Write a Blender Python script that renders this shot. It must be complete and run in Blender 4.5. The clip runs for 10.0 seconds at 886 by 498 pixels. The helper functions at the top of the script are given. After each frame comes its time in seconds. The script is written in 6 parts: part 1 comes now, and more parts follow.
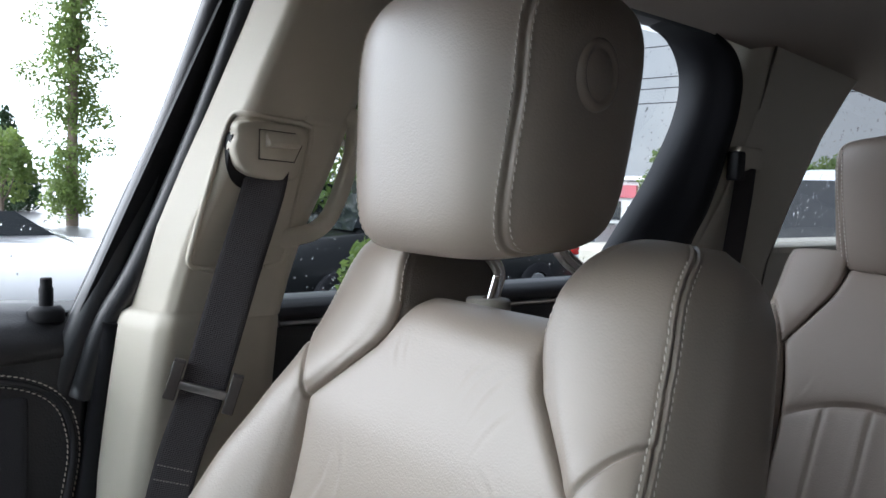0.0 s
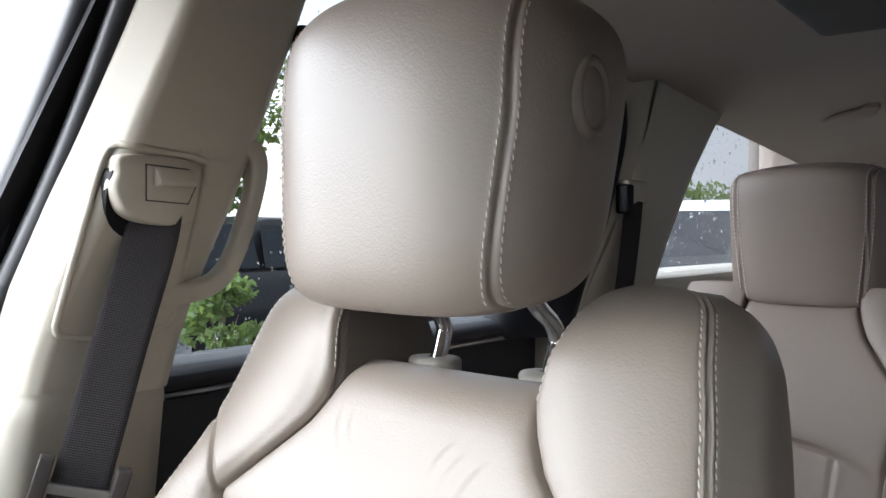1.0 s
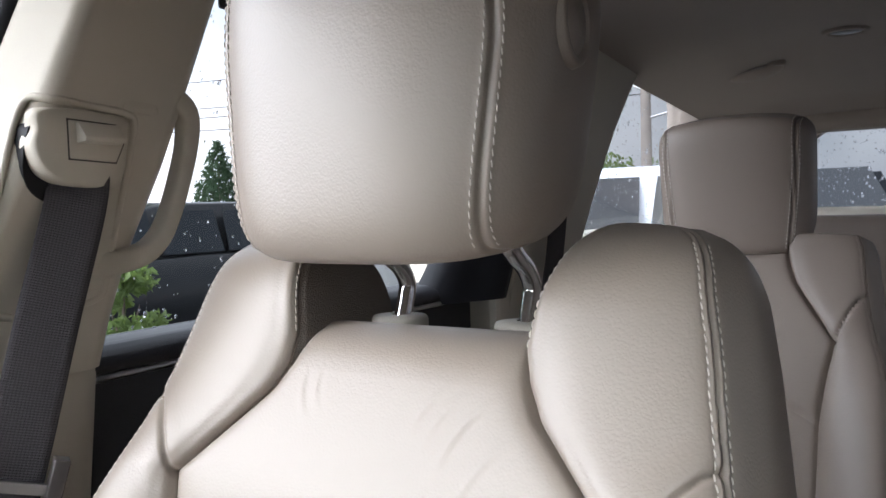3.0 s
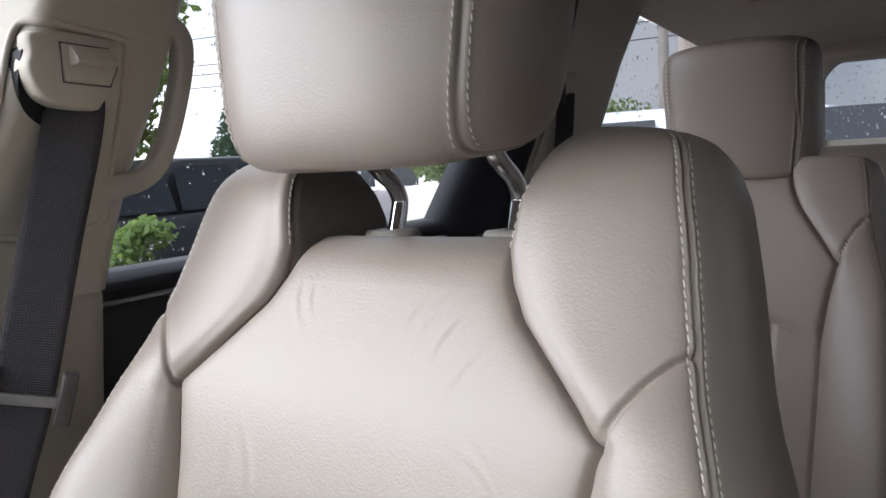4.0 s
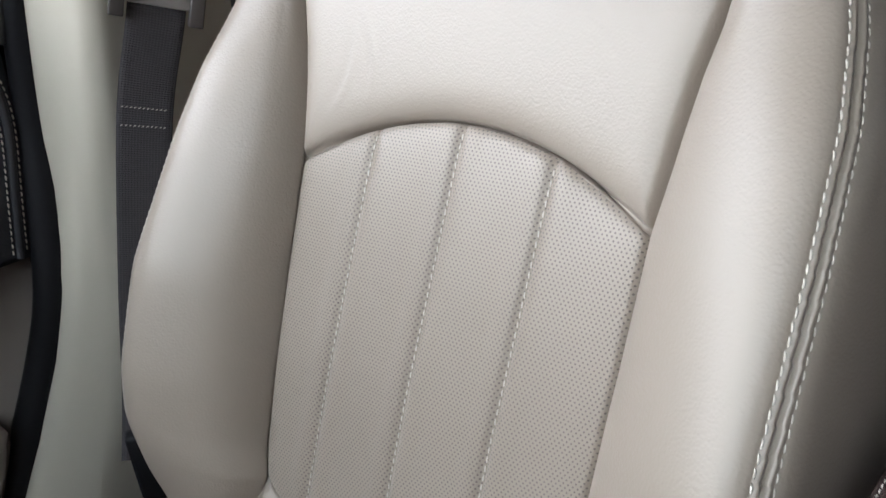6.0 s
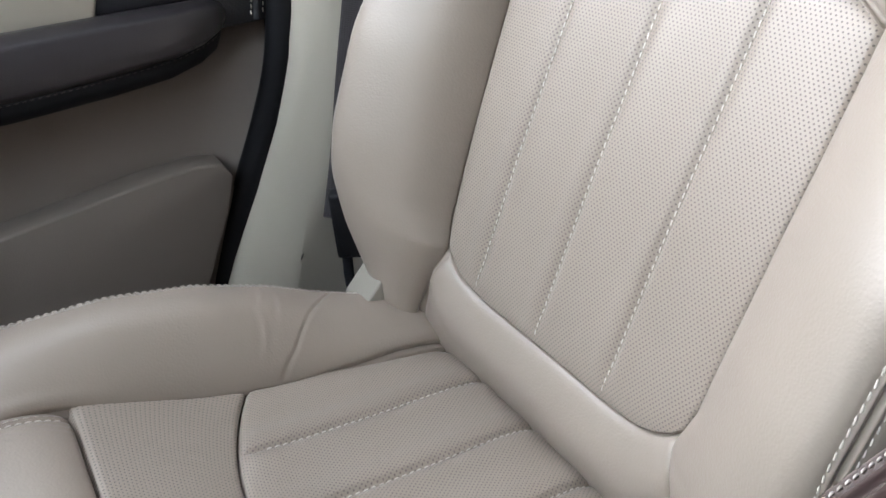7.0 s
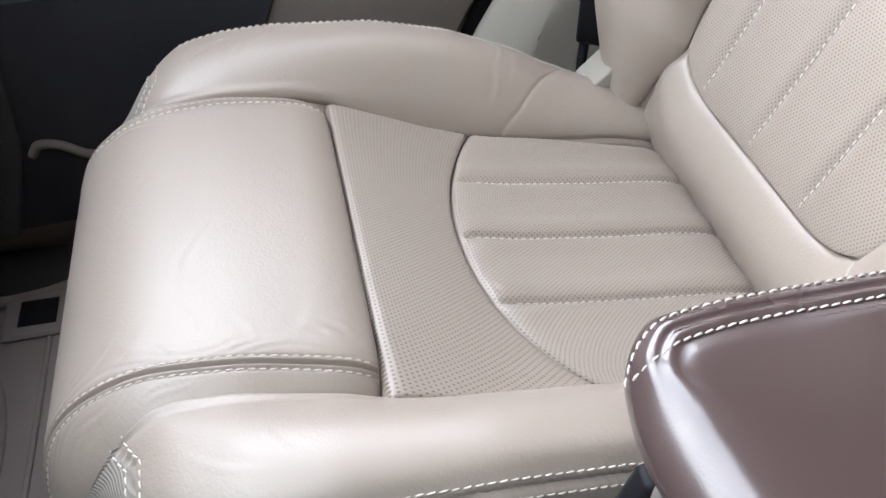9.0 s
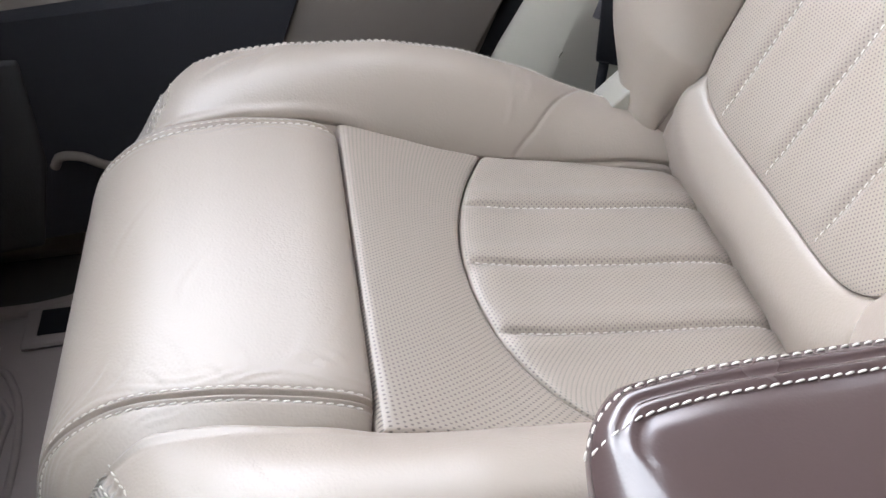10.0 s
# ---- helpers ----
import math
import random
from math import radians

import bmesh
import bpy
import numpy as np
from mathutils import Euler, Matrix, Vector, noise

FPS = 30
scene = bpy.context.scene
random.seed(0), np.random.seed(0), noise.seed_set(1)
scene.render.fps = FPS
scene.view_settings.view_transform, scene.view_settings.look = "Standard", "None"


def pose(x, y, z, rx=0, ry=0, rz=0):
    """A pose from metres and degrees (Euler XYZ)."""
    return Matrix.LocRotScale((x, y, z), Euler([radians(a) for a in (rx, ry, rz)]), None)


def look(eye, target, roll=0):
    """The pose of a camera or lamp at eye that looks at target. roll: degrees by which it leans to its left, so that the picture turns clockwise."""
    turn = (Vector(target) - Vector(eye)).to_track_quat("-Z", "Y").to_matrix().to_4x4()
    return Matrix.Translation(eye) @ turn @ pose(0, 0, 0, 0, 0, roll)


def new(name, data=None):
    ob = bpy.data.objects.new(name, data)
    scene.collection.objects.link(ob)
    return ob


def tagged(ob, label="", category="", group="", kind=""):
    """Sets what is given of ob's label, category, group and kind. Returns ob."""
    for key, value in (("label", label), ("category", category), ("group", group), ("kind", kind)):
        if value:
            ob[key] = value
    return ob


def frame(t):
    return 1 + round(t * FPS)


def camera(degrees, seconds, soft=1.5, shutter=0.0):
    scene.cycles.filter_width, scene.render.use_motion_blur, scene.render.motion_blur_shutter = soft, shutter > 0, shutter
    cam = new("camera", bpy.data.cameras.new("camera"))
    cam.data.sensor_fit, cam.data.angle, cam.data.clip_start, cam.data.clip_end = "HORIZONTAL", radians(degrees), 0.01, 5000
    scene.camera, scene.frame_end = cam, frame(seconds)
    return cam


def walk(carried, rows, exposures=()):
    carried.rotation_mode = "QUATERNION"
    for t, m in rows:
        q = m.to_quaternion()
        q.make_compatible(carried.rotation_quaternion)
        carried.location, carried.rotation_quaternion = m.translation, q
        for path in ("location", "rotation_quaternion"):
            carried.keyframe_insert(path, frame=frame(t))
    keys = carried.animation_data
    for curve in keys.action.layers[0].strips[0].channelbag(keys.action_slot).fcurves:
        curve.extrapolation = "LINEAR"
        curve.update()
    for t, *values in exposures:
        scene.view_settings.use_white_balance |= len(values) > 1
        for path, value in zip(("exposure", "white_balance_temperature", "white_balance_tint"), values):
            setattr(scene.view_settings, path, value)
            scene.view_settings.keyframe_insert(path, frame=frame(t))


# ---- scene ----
# Car frame: x to the driver's side, y to the rear, z up from 8 cm under the cabin floor; passenger seat centred on x = 0.
cam = camera(58.0, 10.0, soft=1.6)
PATH = [
    (0, 0.5354, -0.2733, 1.1120, 85.81, -1.98, 50.38),
    (0.5, 0.4484, -0.2676, 1.1295, 87.73, -0.95, 43.66),
    (1, 0.3851, -0.2639, 1.1157, 88.64, -0.62, 38.53),
    (1.5, 0.3575, -0.2620, 1.1157, 88.68, -0.52, 35.32),
    (2, 0.3413, -0.2580, 1.1154, 88.54, 0.20, 33.77),
    (3.5, 0.3189, -0.2638, 1.0739, 85.67, 2.22, 31.10),
    (4, 0.3465, -0.2620, 1.0596, 83.70, 3.00, 32.71),
    (4.5, 0.3716, -0.2683, 1.0448, 80.12, 4.60, 34.98),
    (5, 0.3682, -0.2707, 1.0311, 75.46, 5.86, 36.35),
    (5.2, 0.3607, -0.2736, 1.0211, 73.57, 6.05, 36.27),
    (6.3, 0.3550, -0.3066, 0.9250, 63.71, 2.86, 44.42),
    (6.5, 0.3628, -0.3167, 0.9188, 62.04, 2.37, 47.53),
    (7, 0.3855, -0.3169, 0.9008, 57.19, 2.72, 57.30),
    (7.5, 0.3858, -0.3577, 0.8910, 51.78, -0.14, 62.98),
    (8, 0.4128, -0.3788, 0.8791, 48.57, -1.75, 70.26),
    (8.5, 0.4396, -0.3860, 0.8757, 45.99, -0.68, 75.13),
    (9, 0.4552, -0.3678, 0.8924, 45.50, -0.42, 77.21),
    (9.5, 0.4564, -0.3538, 0.8912, 46.05, 0.08, 79.16),
    (10, 0.4415, -0.3402, 0.8993, 45.75, 0.48, 79.85),
]
EXPOSURES = [(0, 0.0, 6400, 9), (0.8, 0.64, 6560, 10), (2, 0.66, 6640, 13), (3.5, 0.40, 6600, 12), (4, 0.28, 6580, 13), (4.5, 0.18, 6550, 13), (5, 0.16, 6520, 10), (6.5, 0.58, 6550, 10), (7.5, 1.14, 6500, 14), (8.5, 1.32, 6550, 15), (10, 1.42, 6550, 15)]
walk(cam, [(r[0], pose(*r[1:])) for r in PATH], EXPOSURES)
# Overcast daylight: a bright cloudy sky and a very soft sun from the front of the car.
world = bpy.data.worlds.new("overcast_sky")
scene.world = world
world.use_nodes = True
wn = world.node_tree.nodes
wl = world.node_tree.links
wn.clear()
sky = wn.new("ShaderNodeTexSky")
sky.sky_type, sky.sun_disc = "NISHITA", False
sky.sun_elevation, sky.sun_rotation = radians(10), radians(209)
sky.air_density, sky.dust_density = 1.0, 2.0
wcoord = wn.new("ShaderNodeTexCoord")
wcloud = wn.new("ShaderNodeTexNoise")
wcloud.inputs["Scale"].default_value, wcloud.inputs["Detail"].default_value = 2.6, 6
wramp = wn.new("ShaderNodeValToRGB")
wramp.color_ramp.elements[0].position, wramp.color_ramp.elements[0].color = 0.36, (5.6, 6.5, 7.8, 1)
wramp.color_ramp.elements[1].position, wramp.color_ramp.elements[1].color = 0.62, (11.4, 12.1, 13.2, 1)
wmix = wn.new("ShaderNodeMix")
wmix.data_type = "RGBA"
wmix.inputs["Factor"].default_value = 0.9
wbg = wn.new("ShaderNodeBackground")
wbg.inputs["Strength"].default_value = 0.15
wout = wn.new("ShaderNodeOutputWorld")
wl.new(wcoord.outputs["Generated"], wcloud.inputs["Vector"])
wl.new(wcloud.outputs["Fac"], wramp.inputs["Fac"])
wl.new(sky.outputs["Color"], wmix.inputs["A"])
# the cloud deck glows round the hidden sun and dims away from it
wdot = wn.new("ShaderNodeVectorMath")
wdot.operation = "DOT_PRODUCT"
wdot.inputs[1].default_value = (-0.48, -0.87, 0.10)
wl.new(wcoord.outputs["Generated"], wdot.inputs[0])
wglow = wn.new("ShaderNodeMapRange")
wglow.interpolation_type = "SMOOTHSTEP"
wglow.inputs["From Min"].default_value, wglow.inputs["From Max"].default_value = -0.6, 1.0
wglow.inputs["To Min"].default_value, wglow.inputs["To Max"].default_value = 0.55, 5.6
wl.new(wdot.outputs["Value"], wglow.inputs["Value"])
wmul = wn.new("ShaderNodeVectorMath")
wmul.operation = "SCALE"
wl.new(wramp.outputs["Color"], wmul.inputs[0])
wl.new(wglow.outputs["Result"], wmul.inputs["Scale"])
wl.new(wmul.outputs["Vector"], wmix.inputs["B"])
wl.new(wmix.outputs["Result"], wbg.inputs["Color"])
wl.new(wbg.outputs["Background"], wout.inputs["Surface"])

sun = new("sun", bpy.data.lights.new("sun", "SUN"))
sun.data.energy, sun.data.angle, sun.data.color = 0.9, radians(50), (1.0, 0.985, 0.96)
sun.matrix_world = look((-3.2, -5.8, 1.15), (0, 0, 0))
def material(name, color, rough=0.5, metal=0.0, spec=0.5, grain=0.0, grain_scale=600.0, mottle=0.06, mottle_scale=9.0, coat=0.0, sheen=0.0, voronoi=False, coat_rough=0.08):
    """A procedural surface: colour mottled at a large scale, roughness varied, fine relief by bump."""
    m = bpy.data.materials.new(name)
    m.use_nodes = True
    n, l = m.node_tree.nodes, m.node_tree.links
    b = n["Principled BSDF"]
    b.inputs["Metallic"].default_value = metal
    b.inputs["Specular IOR Level"].default_value = spec
    b.inputs["Coat Weight"].default_value = coat
    b.inputs["Coat Roughness"].default_value = coat_rough
    b.inputs["Sheen Weight"].default_value = sheen
    co = n.new("ShaderNodeTexCoord")
    big = n.new("ShaderNodeTexNoise")
    big.inputs["Scale"].default_value, big.inputs["Detail"].default_value = mottle_scale, 5
    l.new(co.outputs["Object"], big.inputs["Vector"])
    mix = n.new("ShaderNodeMix")
    mix.data_type = "RGBA"
    mix.inputs["A"].default_value = (*[c * (1 - mottle) for c in color], 1)
    mix.inputs["B"].default_value = (*[min(1, c * (1 + mottle)) for c in color], 1)
    l.new(big.outputs["Fac"], mix.inputs["Factor"])
    l.new(mix.outputs["Result"], b.inputs["Base Color"])
    mr = n.new("ShaderNodeMapRange")
    mr.inputs["To Min"].default_value, mr.inputs["To Max"].default_value = rough * 0.88, min(1, rough * 1.12)
    l.new(big.outputs["Fac"], mr.inputs["Value"])
    l.new(mr.outputs["Result"], b.inputs["Roughness"])
    if grain:
        if voronoi:
            fine = n.new("ShaderNodeTexVoronoi")
            fine.feature = "SMOOTH_F1"
            fine.inputs["Scale"].default_value = grain_scale
            out = fine.outputs["Distance"]
        else:
            fine = n.new("ShaderNodeTexNoise")
            fine.inputs["Scale"].default_value, fine.inputs["Detail"].default_value = grain_scale, 3
            out = fine.outputs["Fac"]
        l.new(co.outputs["Object"], fine.inputs["Vector"])
        bump = n.new("ShaderNodeBump")
        bump.inputs["Strength"].default_value, bump.inputs["Distance"].default_value = grain, 0.001
        l.new(out, bump.inputs["Height"])
        l.new(bump.outputs["Normal"], b.inputs["Normal"])
    return m


def hide(name, color, rough, spec, coat, coat_rough, relief=0.24, creases=0.3):
    """Coated leather: pebbled grain, stretched fine folds, sparse wear creases, uneven sheen."""
    m = material(name, color, rough=rough, spec=spec, coat=coat, coat_rough=coat_rough, mottle=0.05, mottle_scale=7)
    n, l = m.node_tree.nodes, m.node_tree.links
    b = n["Principled BSDF"]
    co = n.new("ShaderNodeTexCoord").outputs["Object"]
    warp = n.new("ShaderNodeTexNoise")
    warp.inputs["Scale"].default_value, warp.inputs["Detail"].default_value = 190, 2
    shift = n.new("ShaderNodeVectorMath")
    shift.operation = "MULTIPLY_ADD"
    shift.inputs[1].default_value = (0.0022, 0.0022, 0.0022)
    l.new(co, warp.inputs["Vector"])
    l.new(warp.outputs["Color"], shift.inputs[0])
    l.new(co, shift.inputs[2])
    cell = n.new("ShaderNodeTexVoronoi")
    cell.feature = "SMOOTH_F1"
    cell.inputs["Scale"].default_value = 560
    l.new(shift.outputs[0], cell.inputs["Vector"])
    fold = n.new("ShaderNodeTexNoise")
    fold.noise_type = "RIDGED_MULTIFRACTAL"
    fold.inputs["Scale"].default_value, fold.inputs["Detail"].default_value, fold.inputs["Distortion"].default_value = 95, 3, 0.6
    l.new(co, fold.inputs["Vector"])
    where = n.new("ShaderNodeTexNoise")
    where.inputs["Scale"].default_value, where.inputs["Detail"].default_value = 11, 2
    l.new(co, where.inputs["Vector"])
    patch = n.new("ShaderNodeMapRange")
    patch.inputs["From Min"].default_value, patch.inputs["From Max"].default_value = 0.46, 0.68
    l.new(where.outputs["Fac"], patch.inputs["Value"])
    worn = math_node(n, l, "MULTIPLY", math_node(n, l, "MULTIPLY", fold.outputs["Fac"], patch.outputs[0]), -creases)
    height = math_node(n, l, "ADD", math_node(n, l, "MULTIPLY", cell.outputs["Distance"], -1.0), worn)
    bump = n.new("ShaderNodeBump")
    bump.inputs["Strength"].default_value, bump.inputs["Distance"].default_value = relief, 0.0007
    l.new(height, bump.inputs["Height"])
    l.new(bump.outputs["Normal"], b.inputs["Normal"])
    l.new(bump.outputs["Normal"], b.inputs["Coat Normal"])
    return m


def math_node(n, l, op, a, b=None):
    q = n.new("ShaderNodeMath")
    q.operation = op
    for i, v in enumerate((a, b)):
        if v is None:
            continue
        if isinstance(v, (int, float)):
            q.inputs[i].default_value = v
        else:
            l.new(v, q.inputs[i])
    return q.outputs[0]


def perforate(m, pitch=0.0034, radius=0.00058, dark=0.28):
    """Punches a staggered grid of small dark holes, in metres of the UV map, into a leather."""
    n, l = m.node_tree.nodes, m.node_tree.links
    b = n["Principled BSDF"]
    uv = n.new("ShaderNodeUVMap")
    sep = n.new("ShaderNodeSeparateXYZ")
    l.new(uv.outputs["UV"], sep.inputs[0])
    px, py = pitch, pitch * 1.5
    dist = []
    for off in (0.0, 0.5):
        q = []
        for o, p in ((sep.outputs[0], px), (sep.outputs[1], py)):
            f = math_node(n, l, "FRACT", math_node(n, l, "ADD", math_node(n, l, "DIVIDE", o, p), off))
            q.append(math_node(n, l, "MULTIPLY", math_node(n, l, "SUBTRACT", f, 0.5), p))
        dist.append(math_node(n, l, "SQRT", math_node(n, l, "ADD", math_node(n, l, "MULTIPLY", q[0], q[0]), math_node(n, l, "MULTIPLY", q[1], q[1]))))
    d = math_node(n, l, "MINIMUM", dist[0], dist[1])
    hole = n.new("ShaderNodeMapRange")
    hole.interpolation_type = "SMOOTHSTEP"
    hole.inputs["From Min"].default_value, hole.inputs["From Max"].default_value = radius * 0.7, radius * 1.35
    hole.inputs["To Min"].default_value, hole.inputs["To Max"].default_value = 1, 0
    l.new(d, hole.inputs["Value"])
    old = b.inputs["Base Color"].links[0].from_socket
    mix = n.new("ShaderNodeMix")
    mix.data_type = "RGBA"
    mix.inputs["B"].default_value = (0.05, 0.042, 0.035, 1)
    l.new(math_node(n, l, "MULTIPLY", hole.outputs[0], 1 - dark), mix.inputs["Factor"])
    l.new(old, mix.inputs["A"])
    l.new(mix.outputs["Result"], b.inputs["Base Color"])
    bump = n.new("ShaderNodeBump")
    bump.inputs["Strength"].default_value, bump.inputs["Distance"].default_value = 0.6, 0.001
    l.new(math_node(n, l, "SUBTRACT", 1.0, hole.outputs[0]), bump.inputs["Height"])
    if b.inputs["Normal"].links:
        l.new(b.inputs["Normal"].links[0].from_socket, bump.inputs["Normal"])
    l.new(bump.outputs["Normal"], b.inputs["Normal"])
    return m


def webbing_material(name, color):
    """Woven belt: ribs along the length and fine cross threads, in metres of the UV map."""
    m = material(name, color, rough=0.75, spec=0.3, mottle=0.05)
    n, l = m.node_tree.nodes, m.node_tree.links
    b = n["Principled BSDF"]
    uv = n.new("ShaderNodeUVMap")
    sep = n.new("ShaderNodeSeparateXYZ")
    l.new(uv.outputs["UV"], sep.inputs[0])
    u = math_node(n, l, "SINE", math_node(n, l, "MULTIPLY", sep.outputs[0], 2 * math.pi / 0.0026))
    zig = math_node(n, l, "MULTIPLY", math_node(n, l, "ABSOLUTE", u), 0.8)
    v = math_node(n, l, "SINE", math_node(n, l, "ADD", math_node(n, l, "MULTIPLY", sep.outputs[1], 2 * math.pi / 0.0021), math_node(n, l, "MULTIPLY", zig, 3.0)))
    h = math_node(n, l, "ADD", math_node(n, l, "MULTIPLY", u, 0.4), math_node(n, l, "MULTIPLY", v, 0.75))
    bump = n.new("ShaderNodeBump")
    thread = n.new("ShaderNodeMix")
    thread.data_type = "RGBA"
    thread.inputs["A"].default_value = (*[0.55 * c for c in color], 1)
    thread.inputs["B"].default_value = (*[1.45 * c for c in color], 1)
    l.new(math_node(n, l, "ADD", math_node(n, l, "MULTIPLY", h, 0.45), 0.5), thread.inputs["Factor"])
    l.new(thread.outputs["Result"], b.inputs["Base Color"])
    bump.inputs["Strength"].default_value, bump.inputs["Distance"].default_value = 0.8, 0.0006
    l.new(h, bump.inputs["Height"])
    l.new(bump.outputs["Normal"], b.inputs["Normal"])
    return m


def glass_material(name, tint=(1, 1, 1), gloss=0.9):
    """A thin pane: see-through, with a faint mirror gloss by Fresnel."""
    m = bpy.data.materials.new(name)
    m.use_nodes = True
    n, l = m.node_tree.nodes, m.node_tree.links
    n.clear()
    out = n.new("ShaderNodeOutputMaterial")
    tr = n.new("ShaderNodeBsdfTransparent")
    tr.inputs["Color"].default_value = (*tint, 1)
    gl = n.new("ShaderNodeBsdfGlossy")
    gl.inputs["Roughness"].default_value = 0.03
    gl.inputs["Color"].default_value = (gloss, gloss, gloss, 1)
    fr = n.new("ShaderNodeFresnel")
    fr.inputs["IOR"].default_value = 1.3
    mx = n.new("ShaderNodeMixShader")
    l.new(fr.outputs[0], mx.inputs[0])
    l.new(tr.outputs[0], mx.inputs[1])
    l.new(gl.outputs[0], mx.inputs[2])
    l.new(mx.outputs[0], out.inputs[0])
    return m


LEATHER = hide("greige_leather", (0.290, 0.242, 0.203), 0.43, 0.55, 0.12, 0.30)
# same leather as the front seat; the dimmer rear light is in its colour
LEATHER_REAR_DIM = hide("greige_leather_rear_shaded", (0.228, 0.182, 0.152), 0.48, 0.4, 0.05, 0.35)
PERF = perforate(hide("perforated_leather", (0.290, 0.242, 0.203), 0.42, 0.5, 0.12, 0.32, relief=0.16, creases=0.15))
THREAD = material("pale_thread", (0.60, 0.55, 0.49), rough=0.6, grain=0.3, grain_scale=2500)
BROWN = material("dark_brown_leather", (0.056, 0.037, 0.035), rough=0.27, spec=0.5, coat=0.5, coat_rough=0.14, grain=0.05, grain_scale=1100, voronoi=True, mottle=0.06)
TRIM = material("beige_plastic", (0.52, 0.48, 0.40), rough=0.52, spec=0.4, grain=0.2, grain_scale=900, mottle=0.03)
TRIM_LOW = material("taupe_plastic", (0.215, 0.184, 0.160), rough=0.55, spec=0.4, grain=0.3, grain_scale=700, mottle=0.04)
CHARCOAL = material("charcoal_plastic", (0.022, 0.022, 0.026), rough=0.5, spec=0.45, grain=0.35, grain_scale=500, voronoi=True, mottle=0.1)
RUBBER = material("black_rubber", (0.009, 0.009, 0.011), rough=0.6, spec=0.2, grain=0.15, grain_scale=300, mottle=0.12)
# lit copy of the black rubber: daylight on the front seals lifts its base colour
SEAL = material("lit_seal_rubber", (0.020, 0.021, 0.024), rough=0.40, spec=0.55, grain=0.15, grain_scale=300, mottle=0.12)
CHROME = material("chrome", (0.75, 0.75, 0.76), rough=0.12, metal=1.0, mottle=0.03)
STEEL = material("brushed_steel", (0.55, 0.55, 0.55), rough=0.28, metal=1.0, grain=0.15, grain_scale=300, mottle=0.06)
LINER = material("headliner_fabric", (0.36, 0.302, 0.252), rough=0.95, spec=0.1, grain=0.35, grain_scale=900, mottle=0.04, sheen=0.2)
GREY_PLASTIC = material("dark_grey_plastic", (0.065, 0.064, 0.066), rough=0.5, spec=0.4, grain=0.3, grain_scale=500, voronoi=True, mottle=0.08)
FABRIC = material("charcoal_door_fabric", (0.036, 0.036, 0.043), rough=0.65, spec=0.3, grain=0.6, grain_scale=900, voronoi=True, mottle=0.06)
TAUPE = material("dark_taupe_plastic", (0.055, 0.046, 0.043), rough=0.4, spec=0.5, mottle=0.05)
ARM = material("near_black_leather", (0.042, 0.037, 0.040), rough=0.34, spec=0.5, grain=0.12, grain_scale=700, voronoi=True, mottle=0.08)
HINGE = material("grey_beige_plastic", (0.27, 0.25, 0.215), rough=0.5, spec=0.4, grain=0.2, grain_scale=900, mottle=0.03)
CARPET = material("dark_carpet", (0.052, 0.049, 0.046), rough=1.0, spec=0.1, grain=0.9, grain_scale=700, mottle=0.25, sheen=0.3)
MAT = material("tan_rubber_mat", (0.29, 0.24, 0.22), rough=0.7, spec=0.3, grain=0.3, grain_scale=500, mottle=0.10)
BELT = webbing_material("grey_webbing", (0.058, 0.052, 0.056))
MESH = material("dark_mesh_fabric", (0.17, 0.145, 0.125), rough=0.8, spec=0.2, grain=0.8, grain_scale=900, voronoi=True, mottle=0.08)
RIBBED = material("grey_ribbed_leather", (0.27, 0.24, 0.21), rough=0.45, spec=0.4, mottle=0.04)
rn, rl = RIBBED.node_tree.nodes, RIBBED.node_tree.links
rw = rn.new("ShaderNodeTexWave")
rw.bands_direction = "Z"
rw.inputs["Scale"].default_value, rw.inputs["Distortion"].default_value = 150.0, 0.15
rb_ = rn.new("ShaderNodeBump")
rb_.inputs["Strength"].default_value, rb_.inputs["Distance"].default_value = 0.9, 0.0006
rc = rn.new("ShaderNodeTexCoord")
rl.new(rc.outputs["Object"], rw.inputs["Vector"])
rl.new(rw.outputs["Fac"], rb_.inputs["Height"])
rl.new(rb_.outputs["Normal"], rn["Principled BSDF"].inputs["Normal"])
RED = material("red_plastic", (0.65, 0.05, 0.05), rough=0.4)
GLASS = glass_material("clear_glass")
TINTED = glass_material("privacy_glass", (0.58, 0.60, 0.62))
PRIVACY = glass_material("dark_privacy_glass", (0.42, 0.44, 0.47))
WINDSCREEN = glass_material("tinted_windscreen", (0.60, 0.63, 0.62))
def add_mesh(name, verts, faces, mat, parent=None, label="", smooth=True, uvs=None, mats=None, mat_index=None):
    """One mesh object out of arrays; uvs has one pair for each vertex."""
    me = bpy.data.meshes.new(name)
    me.from_pydata([tuple(map(float, v)) for v in verts], [], [tuple(map(int, f)) for f in faces])
    for q in (mats or [mat]):
        me.materials.append(q)
    if mat_index is not None:
        me.polygons.foreach_set("material_index", np.asarray(mat_index, dtype=np.int32))
    if smooth:
        me.polygons.foreach_set("use_smooth", [True] * len(me.polygons))
    if uvs is not None:
        lay = me.uv_layers.new(name="UVMap")
        idx = np.empty(len(me.loops), dtype=np.int32)
        me.loops.foreach_get("vertex_index", idx)
        lay.data.foreach_set("uv", np.asarray(uvs, dtype=np.float32)[idx].ravel())
    me.update()
    ob = new(name, me)
    if parent is not None:
        ob.parent = parent
    if label:
        tagged(ob, label)
    return ob


